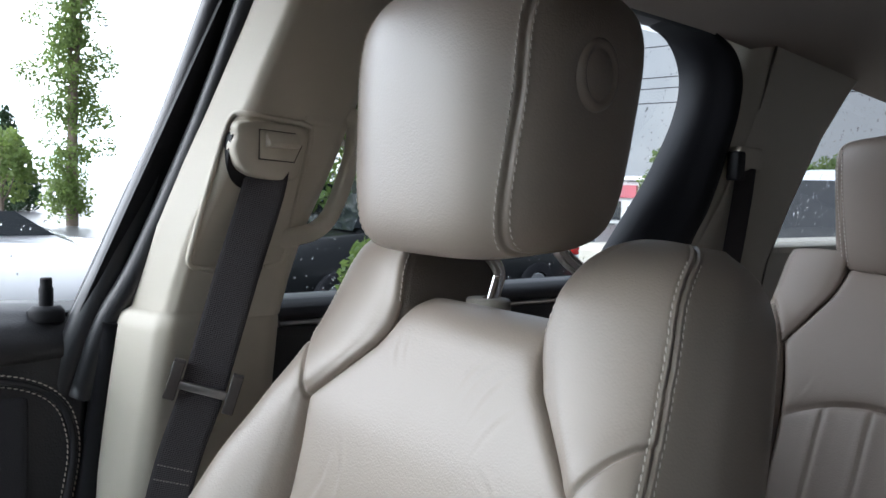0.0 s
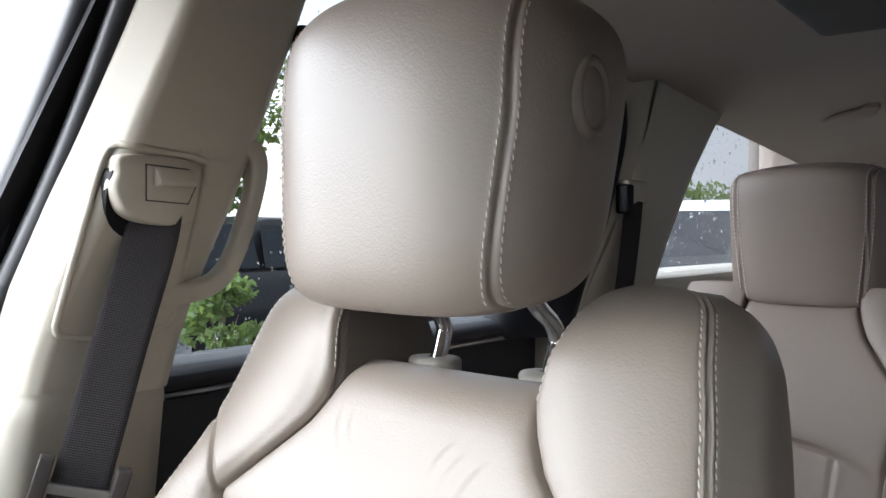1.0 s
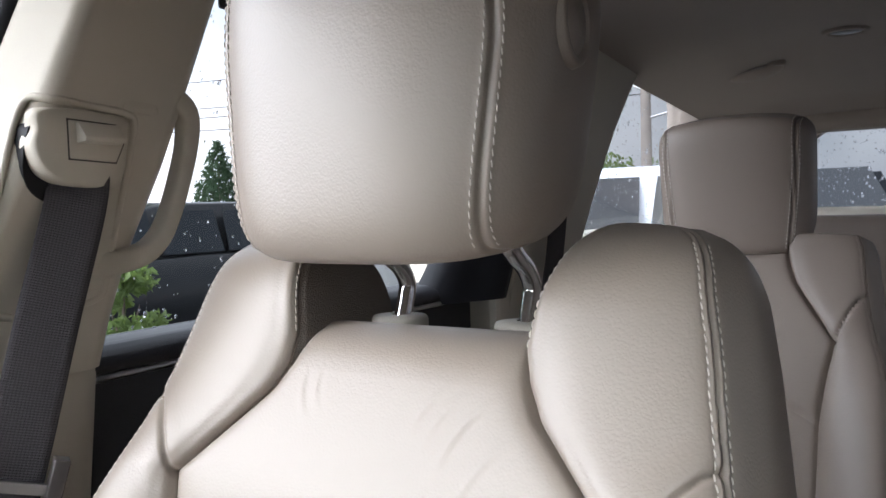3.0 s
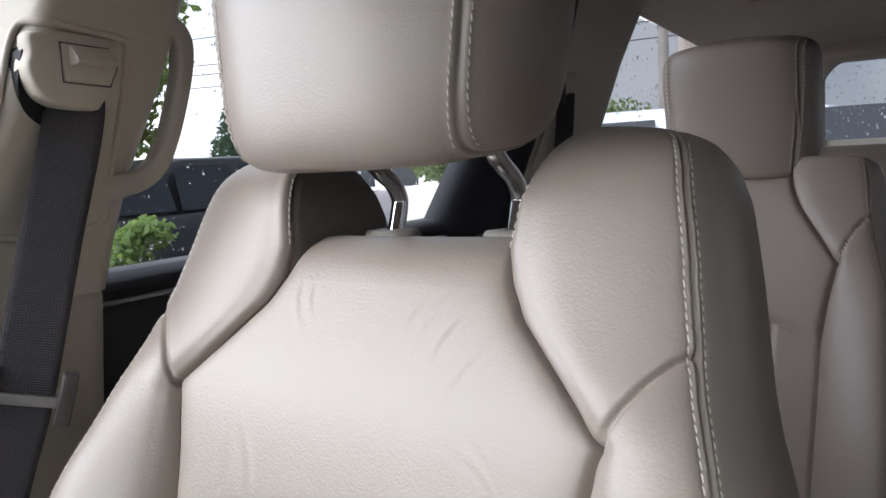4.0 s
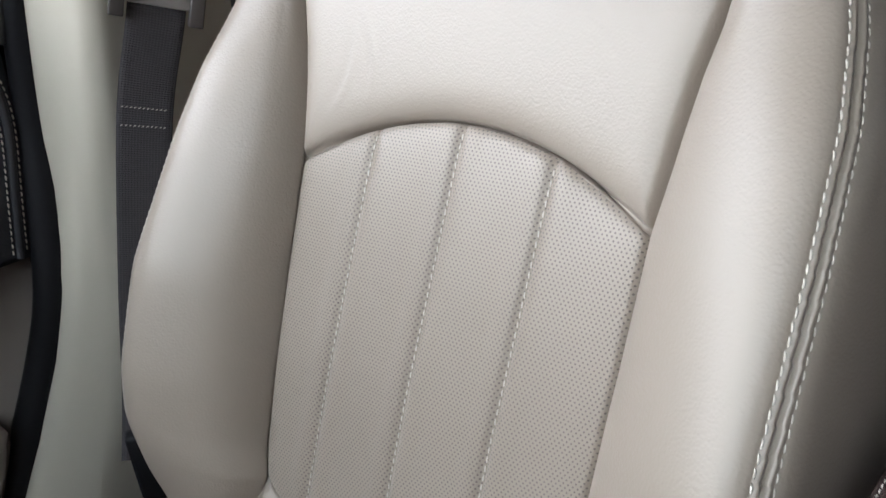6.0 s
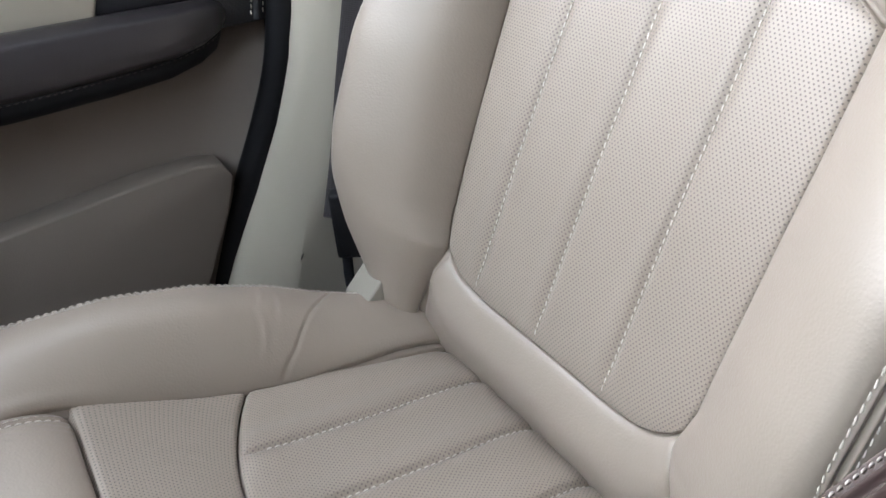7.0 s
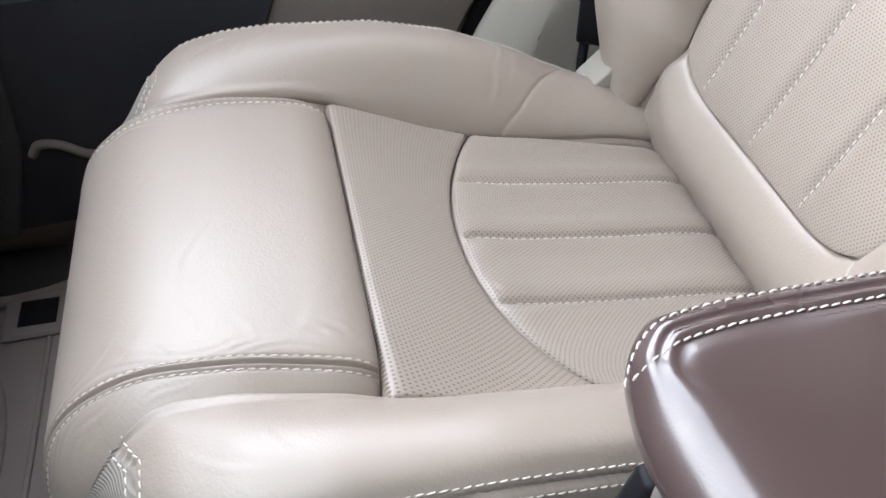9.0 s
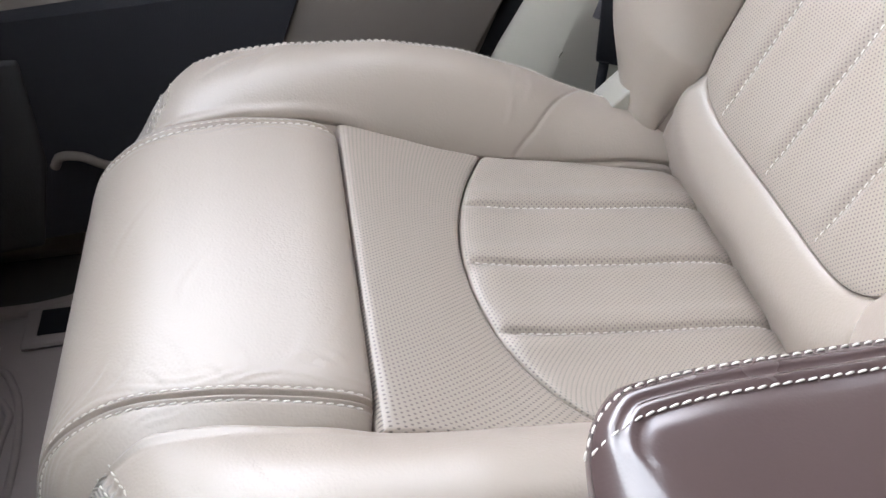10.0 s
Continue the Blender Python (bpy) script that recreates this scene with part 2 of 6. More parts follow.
def part(name, bm, mat, parent=None, label="", smooth=True, bevel_done=True):
    me = bpy.data.meshes.new(name)
    bmesh.ops.recalc_face_normals(bm, faces=bm.faces)
    bm.to_mesh(me)
    bm.free()
    me.materials.append(mat)
    if smooth:
        me.polygons.foreach_set("use_smooth", [True] * len(me.polygons))
    ob = new(name, me)
    if parent is not None:
        ob.parent = parent
    if label:
        tagged(ob, label)
    return ob


def thing(name, label, category, group="", kind=""):
    """An Empty that holds the parts of one thing."""
    return tagged(new(name), label, category, group, kind)


def box(bm, lo, hi, bevel=0.004, seg=2, m=None):
    """A bevelled box between two corners, added to bm."""
    r = bmesh.ops.create_cube(bm, size=1)["verts"]
    lo, hi = Vector(lo), Vector(hi)
    for v in r:
        v.co = Vector([(lo[i] + hi[i]) / 2 + v.co[i] * (hi[i] - lo[i]) for i in range(3)])
    if bevel:
        e = list({q for v in r for q in v.link_edges})
        o = bmesh.ops.bevel(bm, geom=e, offset=bevel, segments=seg, profile=0.6, affect="EDGES")
        r = list({v for f in o["faces"] for v in f.verts} | {v for v in r if v.is_valid})
    if m is not None:
        bmesh.ops.transform(bm, matrix=m, verts=r)
    return r


def grid_faces(ni, nj, wrap_i=False, wrap_j=False):
    """Quads of a grid whose vertex (i, j) is number i * nj + j."""
    i, j = np.meshgrid(np.arange(ni if wrap_i else ni - 1), np.arange(nj if wrap_j else nj - 1), indexing="ij")
    i2, j2 = (i + 1) % ni, (j + 1) % nj
    return np.stack([i * nj + j, i2 * nj + j, i2 * nj + j2, i * nj + j2], -1).reshape(-1, 4)


def spline(pts, n, closed=False):
    """n points, evenly spaced in length, on a Catmull-Rom curve through pts."""
    p = np.asarray(pts, float)
    if closed:
        p = np.vstack([p[-1:], p, p[:2]])
    else:
        p = np.vstack([2 * p[:1] - p[1:2], p, 2 * p[-1:] - p[-2:-1]])
    t = np.linspace(0, 1, 24, endpoint=False)[:, None]
    out = []
    for a, b, c, d in zip(p[:-3], p[1:-2], p[2:-1], p[3:]):
        out.append(0.5 * (2 * b + (c - a) * t + (2 * a - 5 * b + 4 * c - d) * t ** 2 + (3 * b - a - 3 * c + d) * t ** 3))
    out = np.vstack(out + [p[-2:-1]])
    s = np.r_[0, np.cumsum(np.linalg.norm(np.diff(out, axis=0), axis=1))]
    q = np.linspace(0, s[-1], n, endpoint=not closed)
    return np.stack([np.interp(q, s, out[:, k]) for k in range(out.shape[1])], 1)


def tube(pts, r, sides=10, n=None, closed=False, flat=1.0):
    """Vertices and faces of a round bar along a curve; flat squeezes it along its second axis."""
    c = spline(pts, n or max(8, 4 * len(pts)), closed)
    d = np.gradient(c, axis=0)
    if closed:
        d = np.roll(c, -1, 0) - np.roll(c, 1, 0)
    d /= np.linalg.norm(d, axis=1)[:, None]
    rr = np.broadcast_to(np.asarray(r, float), (len(c),)) if np.ndim(r) == 0 else np.interp(np.linspace(0, 1, len(c)), np.linspace(0, 1, len(r)), r)
    ref = np.array([0.0, 0, 1]) if abs(d[0, 2]) < 0.9 else np.array([1.0, 0, 0])
    rows = []
    u = np.cross(d[0], ref)
    for k in range(len(c)):
        u = u - d[k] * (u @ d[k])
        u /= np.linalg.norm(u)
        w = np.cross(d[k], u)
        a = np.linspace(0, 2 * np.pi, sides, endpoint=False)[:, None]
        rows.append(c[k] + rr[k] * (np.cos(a) * u + flat * np.sin(a) * w))
    v = np.vstack(rows)
    f = [tuple(q) for q in grid_faces(len(c), sides, closed, True)]
    if not closed:
        f += [tuple(range(sides))[::-1], tuple((len(c) - 1) * sides + np.arange(sides))]
    return v, f


def stitches(name, line, normal, parent, pitch=0.0066, length=0.0048, radius=0.00085, slant=0.12, mat=None, lift=0.0004):
    """A row of thread stitches along a line of points that lie on a surface with the given normals."""
    line, normal = np.asarray(line, float), np.asarray(normal, float)
    radius = radius * 0.86
    if len(line) > 12:
        w_ = np.hanning(9)[1:-1]
        w_ /= w_.sum()
        ease = lambda q_: np.stack([np.convolve(np.pad(q_[:, c_], 3, mode="reflect", reflect_type="odd"), w_, "valid") for c_ in range(3)], 1)
        line, normal = ease(line), ease(normal)
    s = np.r_[0, np.cumsum(np.linalg.norm(np.diff(line, axis=0), axis=1))]
    q = np.arange(pitch / 2, s[-1] - pitch / 2, pitch)
    if len(q) == 0:
        return None
    c = np.stack([np.interp(q, s, line[:, k]) for k in range(3)], 1)
    nn = np.stack([np.interp(q, s, normal[:, k]) for k in range(3)], 1)
    nn /= np.linalg.norm(nn, axis=1)[:, None]
    a = np.stack([np.interp(q - 0.001, s, line[:, k]) for k in range(3)], 1)
    b = np.stack([np.interp(q + 0.001, s, line[:, k]) for k in range(3)], 1)
    d = (b - a) / (np.linalg.norm(b - a, axis=1)[:, None] + 1e-12)
    w = np.cross(nn, d)
    d = d + slant * w
    V, F = [], []
    prof = [(-0.5, 0.15, -0.5), (-0.36, 0.85, 0.25), (0.0, 1.0, 0.75), (0.36, 0.85, 0.25), (0.5, 0.15, -0.5)]
    for k in range(len(q)):
        o = len(V) * 1
        for p, rr, up in prof:
            base = c[k] + d[k] * (p * length) + nn[k] * (lift + up * radius * 0.7)
            for h in range(6):
                an = h * math.pi / 3
                V.append(base + radius * rr * (math.cos(an) * w[k] + math.sin(an) * nn[k]))
        for i in range(4):
            for h in range(6):
                F.append((o + i * 6 + h, o + i * 6 + (h + 1) % 6, o + (i + 1) * 6 + (h + 1) % 6, o + (i + 1) * 6 + h))
    return tagged(add_mesh(name, V, F, mat or THREAD, parent), kind="stuff")


def along(G, nr, vals, want):
    """For each row of a grid, the point and normal where vals (rising along the row) reaches want."""
    P, Q = [], []
    want = np.broadcast_to(want, (len(G),))
    for g, h, v, w in zip(G, nr, vals, want):
        f = float(np.interp(w, v, np.arange(len(v))))
        i = min(int(f), len(v) - 2)
        P.append(g[i] + (f - i) * (g[i + 1] - g[i]))
        Q.append(h[i] + (f - i) * (h[i + 1] - h[i]))
    return np.array(P), np.array(Q)


def normals_of(G, wrap_j=False):
    """Unit normals of a grid of points."""
    di = np.gradient(G, axis=0)
    dj = (np.roll(G, -1, 1) - np.roll(G, 1, 1)) if wrap_j else np.gradient(G, axis=1)
    nn = np.cross(di, dj)
    return nn / (np.linalg.norm(nn, axis=2, keepdims=True) + 1e-12)


def soft(xs, ys, q, w=0.012):
    """Interpolates a table and rounds its corners over about w."""
    q = np.asarray(q, float)
    k = np.linspace(-1, 1, 9)
    g = np.exp(-2 * k * k)
    return sum(gi * np.interp(q + ki * w, xs, ys) for ki, gi in zip(k, g)) / g.sum()


def line_distance(px, py, pts):
    """Distance in the plane from each point to a polyline."""
    d = np.full(np.shape(px), 1e9)
    for (ax, ay), (bx, by) in zip(pts[:-1], pts[1:]):
        vx, vy = bx - ax, by - ay
        t = np.clip(((px - ax) * vx + (py - ay) * vy) / (vx * vx + vy * vy + 1e-12), 0, 1)
        d = np.minimum(d, np.hypot(px - ax - t * vx, py - ay - t * vy))
    return d


def prism(bm, outline, axis, lo, hi, bevel=0.0):
    """An outline in the plane across axis, thickened from lo to hi."""
    def at(p, h):
        q = list(p)
        q.insert(axis, h)
        return q
    a = [bm.verts.new(at(p, lo)) for p in outline]
    b = [bm.verts.new(at(p, hi)) for p in outline]
    n = len(outline)
    fs = [bm.faces.new(a[::-1]), bm.faces.new(b)]
    fs += [bm.faces.new((a[i], a[(i + 1) % n], b[(i + 1) % n], b[i])) for i in range(n)]
    if bevel:
        bmesh.ops.recalc_face_normals(bm, faces=fs)
        bmesh.ops.bevel(bm, geom=list({e for f in fs for e in f.edges}), offset=bevel, segments=2, profile=0.6, affect="EDGES")
    return a + b
# ---------------------------------------------------------------- the cabin shell
def loft(sections, mat, name, parent=None, label="", closed=True, cap=False, n=48, sharp=None):
    """A skin through closed outlines of equal length (each a list of 3D points)."""
    rows = [spline(q, n, closed) for q in sections]
    G = np.array(rows)
    F = [tuple(f) for f in grid_faces(len(rows), n, False, closed)]
    if cap:
        F += [tuple(range(n))[::-1], tuple((len(rows) - 1) * n + np.arange(n))]
    return add_mesh(name, G.reshape(-1, 3), F, mat, parent, label)


def rounded(pts, r=0.012):
    """Cuts the corners of a closed 3D outline so that a spline keeps it nearly straight-sided."""
    p = [np.asarray(q, float) for q in pts]
    out = []
    for i in range(len(p)):
        a, b, c = p[i - 1], p[i], p[(i + 1) % len(p)]
        for o in (a, c):
            d = o - b
            ln = np.linalg.norm(d)
            k = min(r, ln * 0.3) / ln
            if o is a:
                out += [b + d * k * 2.2 if ln > 5 * r else b + d * 0.45, b + d * k]
            else:
                out += [b + d * k, b + d * k * 2.2 if ln > 5 * r else b + d * 0.45]
    return out


def wall_x(z):
    """Inner face of the passenger-side pillars at a height."""
    return float(np.interp(z, [0.08, 0.5, 0.8, 0.98, 1.18, 1.38, 1.45], [-0.41, -0.39, -0.355, -0.325, -0.275, -0.245, -0.235]))


FLOOR = 0.10
# floor with a footwell that rises to the toe board
bm = bmesh.new()
box(bm, (-0.60, -1.30, FLOOR - 0.06), (1.34, 2.60, FLOOR), 0)
tagged(part("floor", bm, CARPET, smooth=False), "dark grey carpeted cabin floor", "floor", kind="structure")
bm = bmesh.new()
prism(bm, [(-1.30, FLOOR), (-1.02, FLOOR), (-1.20, 0.45), (-1.30, 0.45)], 0, -0.55, 1.30)
tagged(part("toe_board", bm, CARPET, smooth=False), "dark carpeted toe board", "toe board", kind="structure")

# headliner: a shallow dome with rolled edges
ys = np.linspace(-0.56, 2.42, 90)
xs_ = np.linspace(-1, 1, 61)
G = np.empty((90, 61, 3))
for i, yy in enumerate(ys):
    half = np.interp(yy, [-0.56, 0.3, 1.5, 2.42], [0.625, 0.660, 0.655, 0.60])
    top = np.interp(yy, [-0.56, -0.1, 0.6, 1.6, 2.2, 2.42], [1.390, 1.425, 1.445, 1.425, 1.37, 1.32])
    G[i, :, 0] = 0.37 + half * xs_
    G[i, :, 1] = yy
    G[i, :, 2] = top - np.interp(yy, [1.0, 1.6], [0.026, 0.058]) * np.abs(xs_) ** 5
tagged(add_mesh("ceiling", G.reshape(-1, 3), grid_faces(90, 61), LINER), "beige fabric headliner", "ceiling", kind="structure")
bm = bmesh.new()
box(bm, (-0.36, -0.60, 1.475), (1.10, 2.5, 1.50), 0.005)
tagged(part("roof_panel", bm, CHARCOAL, smooth=False), "plain roof panel above the headliner", "roof", kind="structure")
for side in (-1, 1):
    bm = bmesh.new()
    box(bm, (0.37 + side * 0.71 - 0.07, -0.60, 1.432), (0.37 + side * 0.71 + 0.07, 2.46, 1.478), 0.01)
    tagged(part("roof_rail", bm, CHARCOAL, smooth=False), "roof rail behind the headliner", "roof rail", kind="structure")

# B-pillar: upper trim and wider lower trim
pillar = thing("b_pillar_trim", "beige plastic pillar trim with a seat belt slot", "pillar trim", kind="structure")
UP_Z = [0.955, 1.00, 1.06, 1.137, 1.20, 1.30, 1.44]
UP_F = [0.022, 0.030, 0.044, 0.070, 0.093, 0.128, 0.173]
UP_R = [0.205, 0.212, 0.224, 0.250, 0.268, 0.300, 0.342]
secs = []
for z, yf, yr in zip(UP_Z, UP_F, UP_R):
    x = wall_x(z)
    secs.append(rounded([(x - 0.085, yf + 0.018, z), (x - 0.066, yf + 0.008, z), (x - 0.001, yf + 0.031, z), (x, yr - 0.014, z), (x - 0.03, yr, z), (x - 0.085, yr, z)], 0.008))
loft(secs, TRIM, "upper_trim", pillar, n=90)
LO_Z = [0.08, 0.30, 0.39, 0.47, 0.55, 0.62, 0.72, 0.80, 0.90, 0.945, 0.962, 0.968]
secs = []
for z, off in zip(LO_Z, [0] * 10 + [0.003, 0.012]):
    x = wall_x(z) + 0.014 - off
    yf = np.interp(z, [0.08, 0.30, 0.39, 0.47, 0.55, 0.62, 0.72, 0.80, 0.97], [-0.215, -0.175, -0.138, -0.096, -0.060, -0.036, -0.016, -0.004, 0.010]) + off
    yr = np.interp(z, [0.08, 0.5, 0.97], [0.24, 0.215, 0.212]) - off
    steep = float(np.interp(z, [0.62, 0.82], [1, 0])) * (z < 0.9)
    secs.append(rounded([(x - 0.10, yf + 0.020 + 0.010 * steep, z), (x - 0.078, yf + 0.008 + 0.014 * steep, z), (x - 0.032 * steep, yf + 0.036 - 0.022 * steep, z), (x - 0.004 * (1 - steep), yf + 0.066 + 0.010 * steep, z), (x - 0.026, yr - 0.015, z), (x - 0.055, yr, z), (x - 0.10, yr, z)], 0.012))
loft(secs, TRIM, "lower_trim", pillar, "beige plastic lower pillar cover", n=90, cap=True)
# raised frame of the belt height adjuster, on the inner face
frame_pts = [(0.162, 1.015), (0.181, 1.020), (0.188, 1.03), (0.192, 1.08), (0.198, 1.138), (0.200, 1.172), (0.192, 1.181), (0.150, 1.185), (0.122, 1.187), (0.109, 1.183), (0.091, 1.123), (0.073, 1.040), (0.072, 1.026), (0.078, 1.018), (0.104, 1.013)]
pillar_x = lambda y, z: wall_x(z) - 2.8 * max(0.0, np.interp(z, UP_Z, UP_F) + 0.029 - y)
v, f = tube([(pillar_x(y, z) - 0.0012, y, z) for y, z in frame_pts], 0.0034, 10, 160)
add_mesh("slot_rim", v, f, TRIM, pillar)
# dark slot behind the guide
bm = bmesh.new()
prism(bm, [tuple(q) for q in spline([(0.107, 1.168), (0.1015, 1.148), (0.104, 1.124), (0.117, 1.109), (0.135, 1.104), (0.168, 1.104), (0.176, 1.112), (0.172, 1.130), (0.120, 1.135)], 40, True)], 0, -0.300, -0.20)
for v in bm.verts:
    v.co.x = -0.300 if v.co.x < -0.25 else wall_x(v.co.z) + 0.0006
tagged(part("belt_slot", bm, RUBBER, pillar, "black belt slot", smooth=False))
# sliding guide shell
u = np.linspace(0, 2 * math.pi, 40, endpoint=False)
gx = wall_x(1.15)
cy, cz = 0.146, 1.148
rings = []
edge_line = spline([(0.108, 1.178), (0.105, 1.162), (0.102, 1.152), (0.105, 1.139), (0.114, 1.127), (0.134, 1.119), (0.166, 1.116), (0.181, 1.122), (0.187, 1.142), (0.189, 1.164), (0.187, 1.177), (0.150, 1.181)], 80, True)
for k, dx in ((1.02, -0.006), (1.0, 0.006), (0.975, 0.0105), (0.93, 0.0125), (0.6, 0.0135), (0.02, 0.0135)):
    rings.append(np.column_stack([gx + dx + 0.25 * (edge_line[:, 1] - cz) * (dx < 0), cy + (edge_line[:, 0] - cy) * k, cz + (edge_line[:, 1] - cz) * k]))
G = np.array(rings)
guide = thing("belt_guide", "beige plastic sliding seat belt guide on the pillar", "belt guide")
add_mesh("shell", G.reshape(-1, 3), grid_faces(len(rings), 80, False, True), TRIM, guide)
bm = bmesh.new()
prism(bm, [(0.131, 1.171), (0.174, 1.169), (0.182, 1.156), (0.173, 1.138), (0.131, 1.140)], 0, gx + 0.010, gx + 0.0150, 0.0012)
part("release_button", bm, TRIM, guide)
bm = bmesh.new()
prism(bm, [(0.1298, 1.1722), (0.1748, 1.1702), (0.1834, 1.156), (0.1738, 1.1368), (0.1298, 1.1388)], 0, gx + 0.010, gx + 0.0139)
part("button_gap", bm, TAUPE, guide, "dark gap round the release button", smooth=False)
bm = bmesh.new()
prism(bm, [(0.0, 1.1690), (0.004, 1.1690), (0.0135, 1.1570), (0.0125, 1.1535), (0.0, 1.1525)], 1, 0.137, 0.175, 0.0008)
for v in bm.verts:
    v.co.x += gx + 0.0142
part("grip", bm, TRIM, guide)

# seals and window frames of the passenger doors
for name, pts, r in (("front_door_seal", [(-0.448, -0.030, 0.86), (-0.434, -0.002, 0.945), (-0.424, 0.028, 1.02), (-0.391, 0.091, 1.20), (-0.351, 0.157, 1.43)], 0.020),
                     ("pillar_seal", [(-0.432, -0.008, 0.86), (-0.412, 0.015, 0.945), (-0.389, 0.048, 1.02), (-0.352, 0.111, 1.20), (-0.316, 0.178, 1.43)], 0.016)):
    v, f = tube(pts, r, 12, 40)
    tagged(add_mesh(name, v, f, SEAL), "black rubber door seal", "door seal", kind="structure")
bm = bmesh.new()
prism(bm, [(-0.020, 0.94), (0.10, 0.94), (0.25, 1.42), (0.155, 1.42)], 0, -0.49, -0.455)
bmesh.ops.transform(bm, matrix=Matrix.Translation((0.03, 0, 0)) @ Matrix.Shear("XY", 4, (0, 0)), verts=bm.verts)
for v in bm.verts:
    v.co.x += 0.22 * (v.co.z - 0.94)
tagged(part("front_door_frame", bm, RUBBER, smooth=False), "black window frame of the front door", "door frame", kind="structure")

# front passenger door
door = thing("front_door", "closed passenger door with charcoal and taupe panels", "car door")
bm = bmesh.new()
prism(bm, [(-1.20, 0.10), (-0.235, 0.10), (-0.205, 0.25), (-0.158, 0.345), (-0.104, 0.427), (-0.056, 0.549), (-0.034, 0.648), (-0.026, 0.80), (-0.022, 0.93), (-1.20, 0.93)], 0, -0.56, -0.464, 0.006)
part("door_panel", bm, TRIM_LOW, door)
secs = []
for y in (-1.20, -0.60, -0.10, -0.022, 0.004):
    e = 0.0 if y < -0.09 else (0.006 if y < -0.01 else 0.03)
    secs.append(rounded([(-0.56, y, 0.90), (-0.56, y, 0.962 - e), (-0.475, y, 0.968 - e), (-0.425 - e, y, 0.940 - e), (-0.418 - e, y, 0.90)], 0.014))
loft(secs, CHARCOAL, "window_sill", door, "soft charcoal door top", n=48, cap=True)
bm = bmesh.new()
prism(bm, [(-1.18, 0.655), (-0.026, 0.655), (-0.004, 0.780), (-0.002, 0.915), (-1.18, 0.915)], 0, -0.50, -0.428, 0.008)
part("upper_panel", bm, CHARCOAL, door, "charcoal upper door panel")
bm = bmesh.new()
box(bm, (-0.455, -1.10, 0.690), (-0.424, -0.062, 0.870), 0.012, 3)
ins = part("padded_insert", bm, FABRIC, door, "charcoal padded insert edged with pale stitches")
for off in (0.0, 0.013):
    line = spline([(-0.4275, y, z) for y, z in ((-0.70, 0.905 - off), (-0.30, 0.903 - off), (-0.16, 0.901 - off), (-0.10, 0.896 - off), (-0.060 - off * 0.4, 0.885 - off * 0.9), (-0.032 - off * 0.7, 0.866 - off * 0.7), (-0.016 - off, 0.838 - off * 0.3), (-0.011 - off, 0.790), (-0.026 - off, 0.704), (-0.034 - off, 0.659))], 260)
    stitches("panel_stitching", line, np.tile((1.0, 0, 0), (260, 1)), ins, radius=0.0009)
v, f = tube([(-0.427, y, z) for y, z in ((-0.70, 0.8985), (-0.30, 0.8965), (-0.16, 0.8945), (-0.10, 0.8895), (-0.063, 0.879), (-0.037, 0.861), (-0.0225, 0.836), (-0.0175, 0.79), (-0.0325, 0.704), (-0.0405, 0.66))], 0.004, 8, 80)
add_mesh("welt", v, f, CHARCOAL, ins)
# armrest: a padded roll with a stitched lower edge over a dark moulded base
secs, under = [], []
for y, d, zt, zb in ((-1.0, 0.085, 0.700, 0.640), (-0.45, 0.085, 0.700, 0.640), (-0.28, 0.084, 0.699, 0.640), (-0.20, 0.080, 0.697, 0.641), (-0.14, 0.076, 0.695, 0.644), (-0.105, 0.068, 0.693, 0.650), (-0.085, 0.056, 0.690, 0.656), (-0.073, 0.038, 0.686, 0.663), (-0.066, 0.012, 0.678, 0.670)):
    secs.append(rounded([(-0.462, y, zb), (-0.462, y, zt - 0.006), (-0.475 + d, y, zt), (-0.462 + d, y, zt - 0.45 * (zt - zb)), (-0.468 + d, y, zb)], 0.013))
    under.append(rounded([(-0.462, y - 0.004, zb - 0.024), (-0.462, y - 0.004, zb + 0.006), (-0.474 + d, y - 0.004, zb + 0.006), (-0.474 + d, y - 0.004, zb - 0.012), (-0.490 + d, y - 0.004, zb - 0.022)], 0.006))
arm = loft(secs, ARM, "armrest", door, "near-black padded door armrest", n=60, cap=True)
loft(under, RUBBER, "armrest_base", door, "black moulded base under the armrest", n=48, cap=True)
line = spline([(-0.4665 + d, y, z) for y, d, z in ((-0.60, 0.085, 0.645), (-0.28, 0.084, 0.645), (-0.20, 0.080, 0.646), (-0.14, 0.076, 0.649), (-0.105, 0.068, 0.655), (-0.085, 0.056, 0.660))], 160)
stitches("armrest_stitching", line, np.tile((0.9, 0, -0.4), (160, 1)), arm, radius=0.0005, length=0.0042, mat=TAUPE, lift=0.0008)
bm = bmesh.new()
prism(bm, [(-0.62, 0.672), (-0.204, 0.672), (-0.190, 0.712), (-0.190, 0.742), (-0.62, 0.742)], 0, -0.45, -0.4205, 0.004)
part("pull_surround", bm, TRIM, door, "beige surround of the door pull")
# sculpted lower panel and map pocket
secs = []
for y in np.linspace(-1.18, -0.04, 14):
    k = np.clip((-0.04 - y) / 0.25, 0, 1) ** 0.6
    secs.append([(-0.50, y, 0.12), (-0.50, y, 0.64), (-0.452 + 0.012 * k, y, 0.628), (-0.440 - 0.020 * k, y, 0.56), (-0.445 - 0.004 * k, y, 0.50), (-0.432 + 0.010 * k, y, 0.46), (-0.425 + 0.012 * k, y, 0.30), (-0.43, y, 0.14)])
rear_edge = lambda z: np.interp(z, [0.10, 0.25, 0.345, 0.427, 0.549, 0.648], [-0.225, -0.195, -0.150, -0.098, -0.046, -0.022])
secs = [[(x, -1.18 + (y + 1.18) * (rear_edge(z) + 1.18) / 1.14, z) for x, y, z in q] for q in secs]
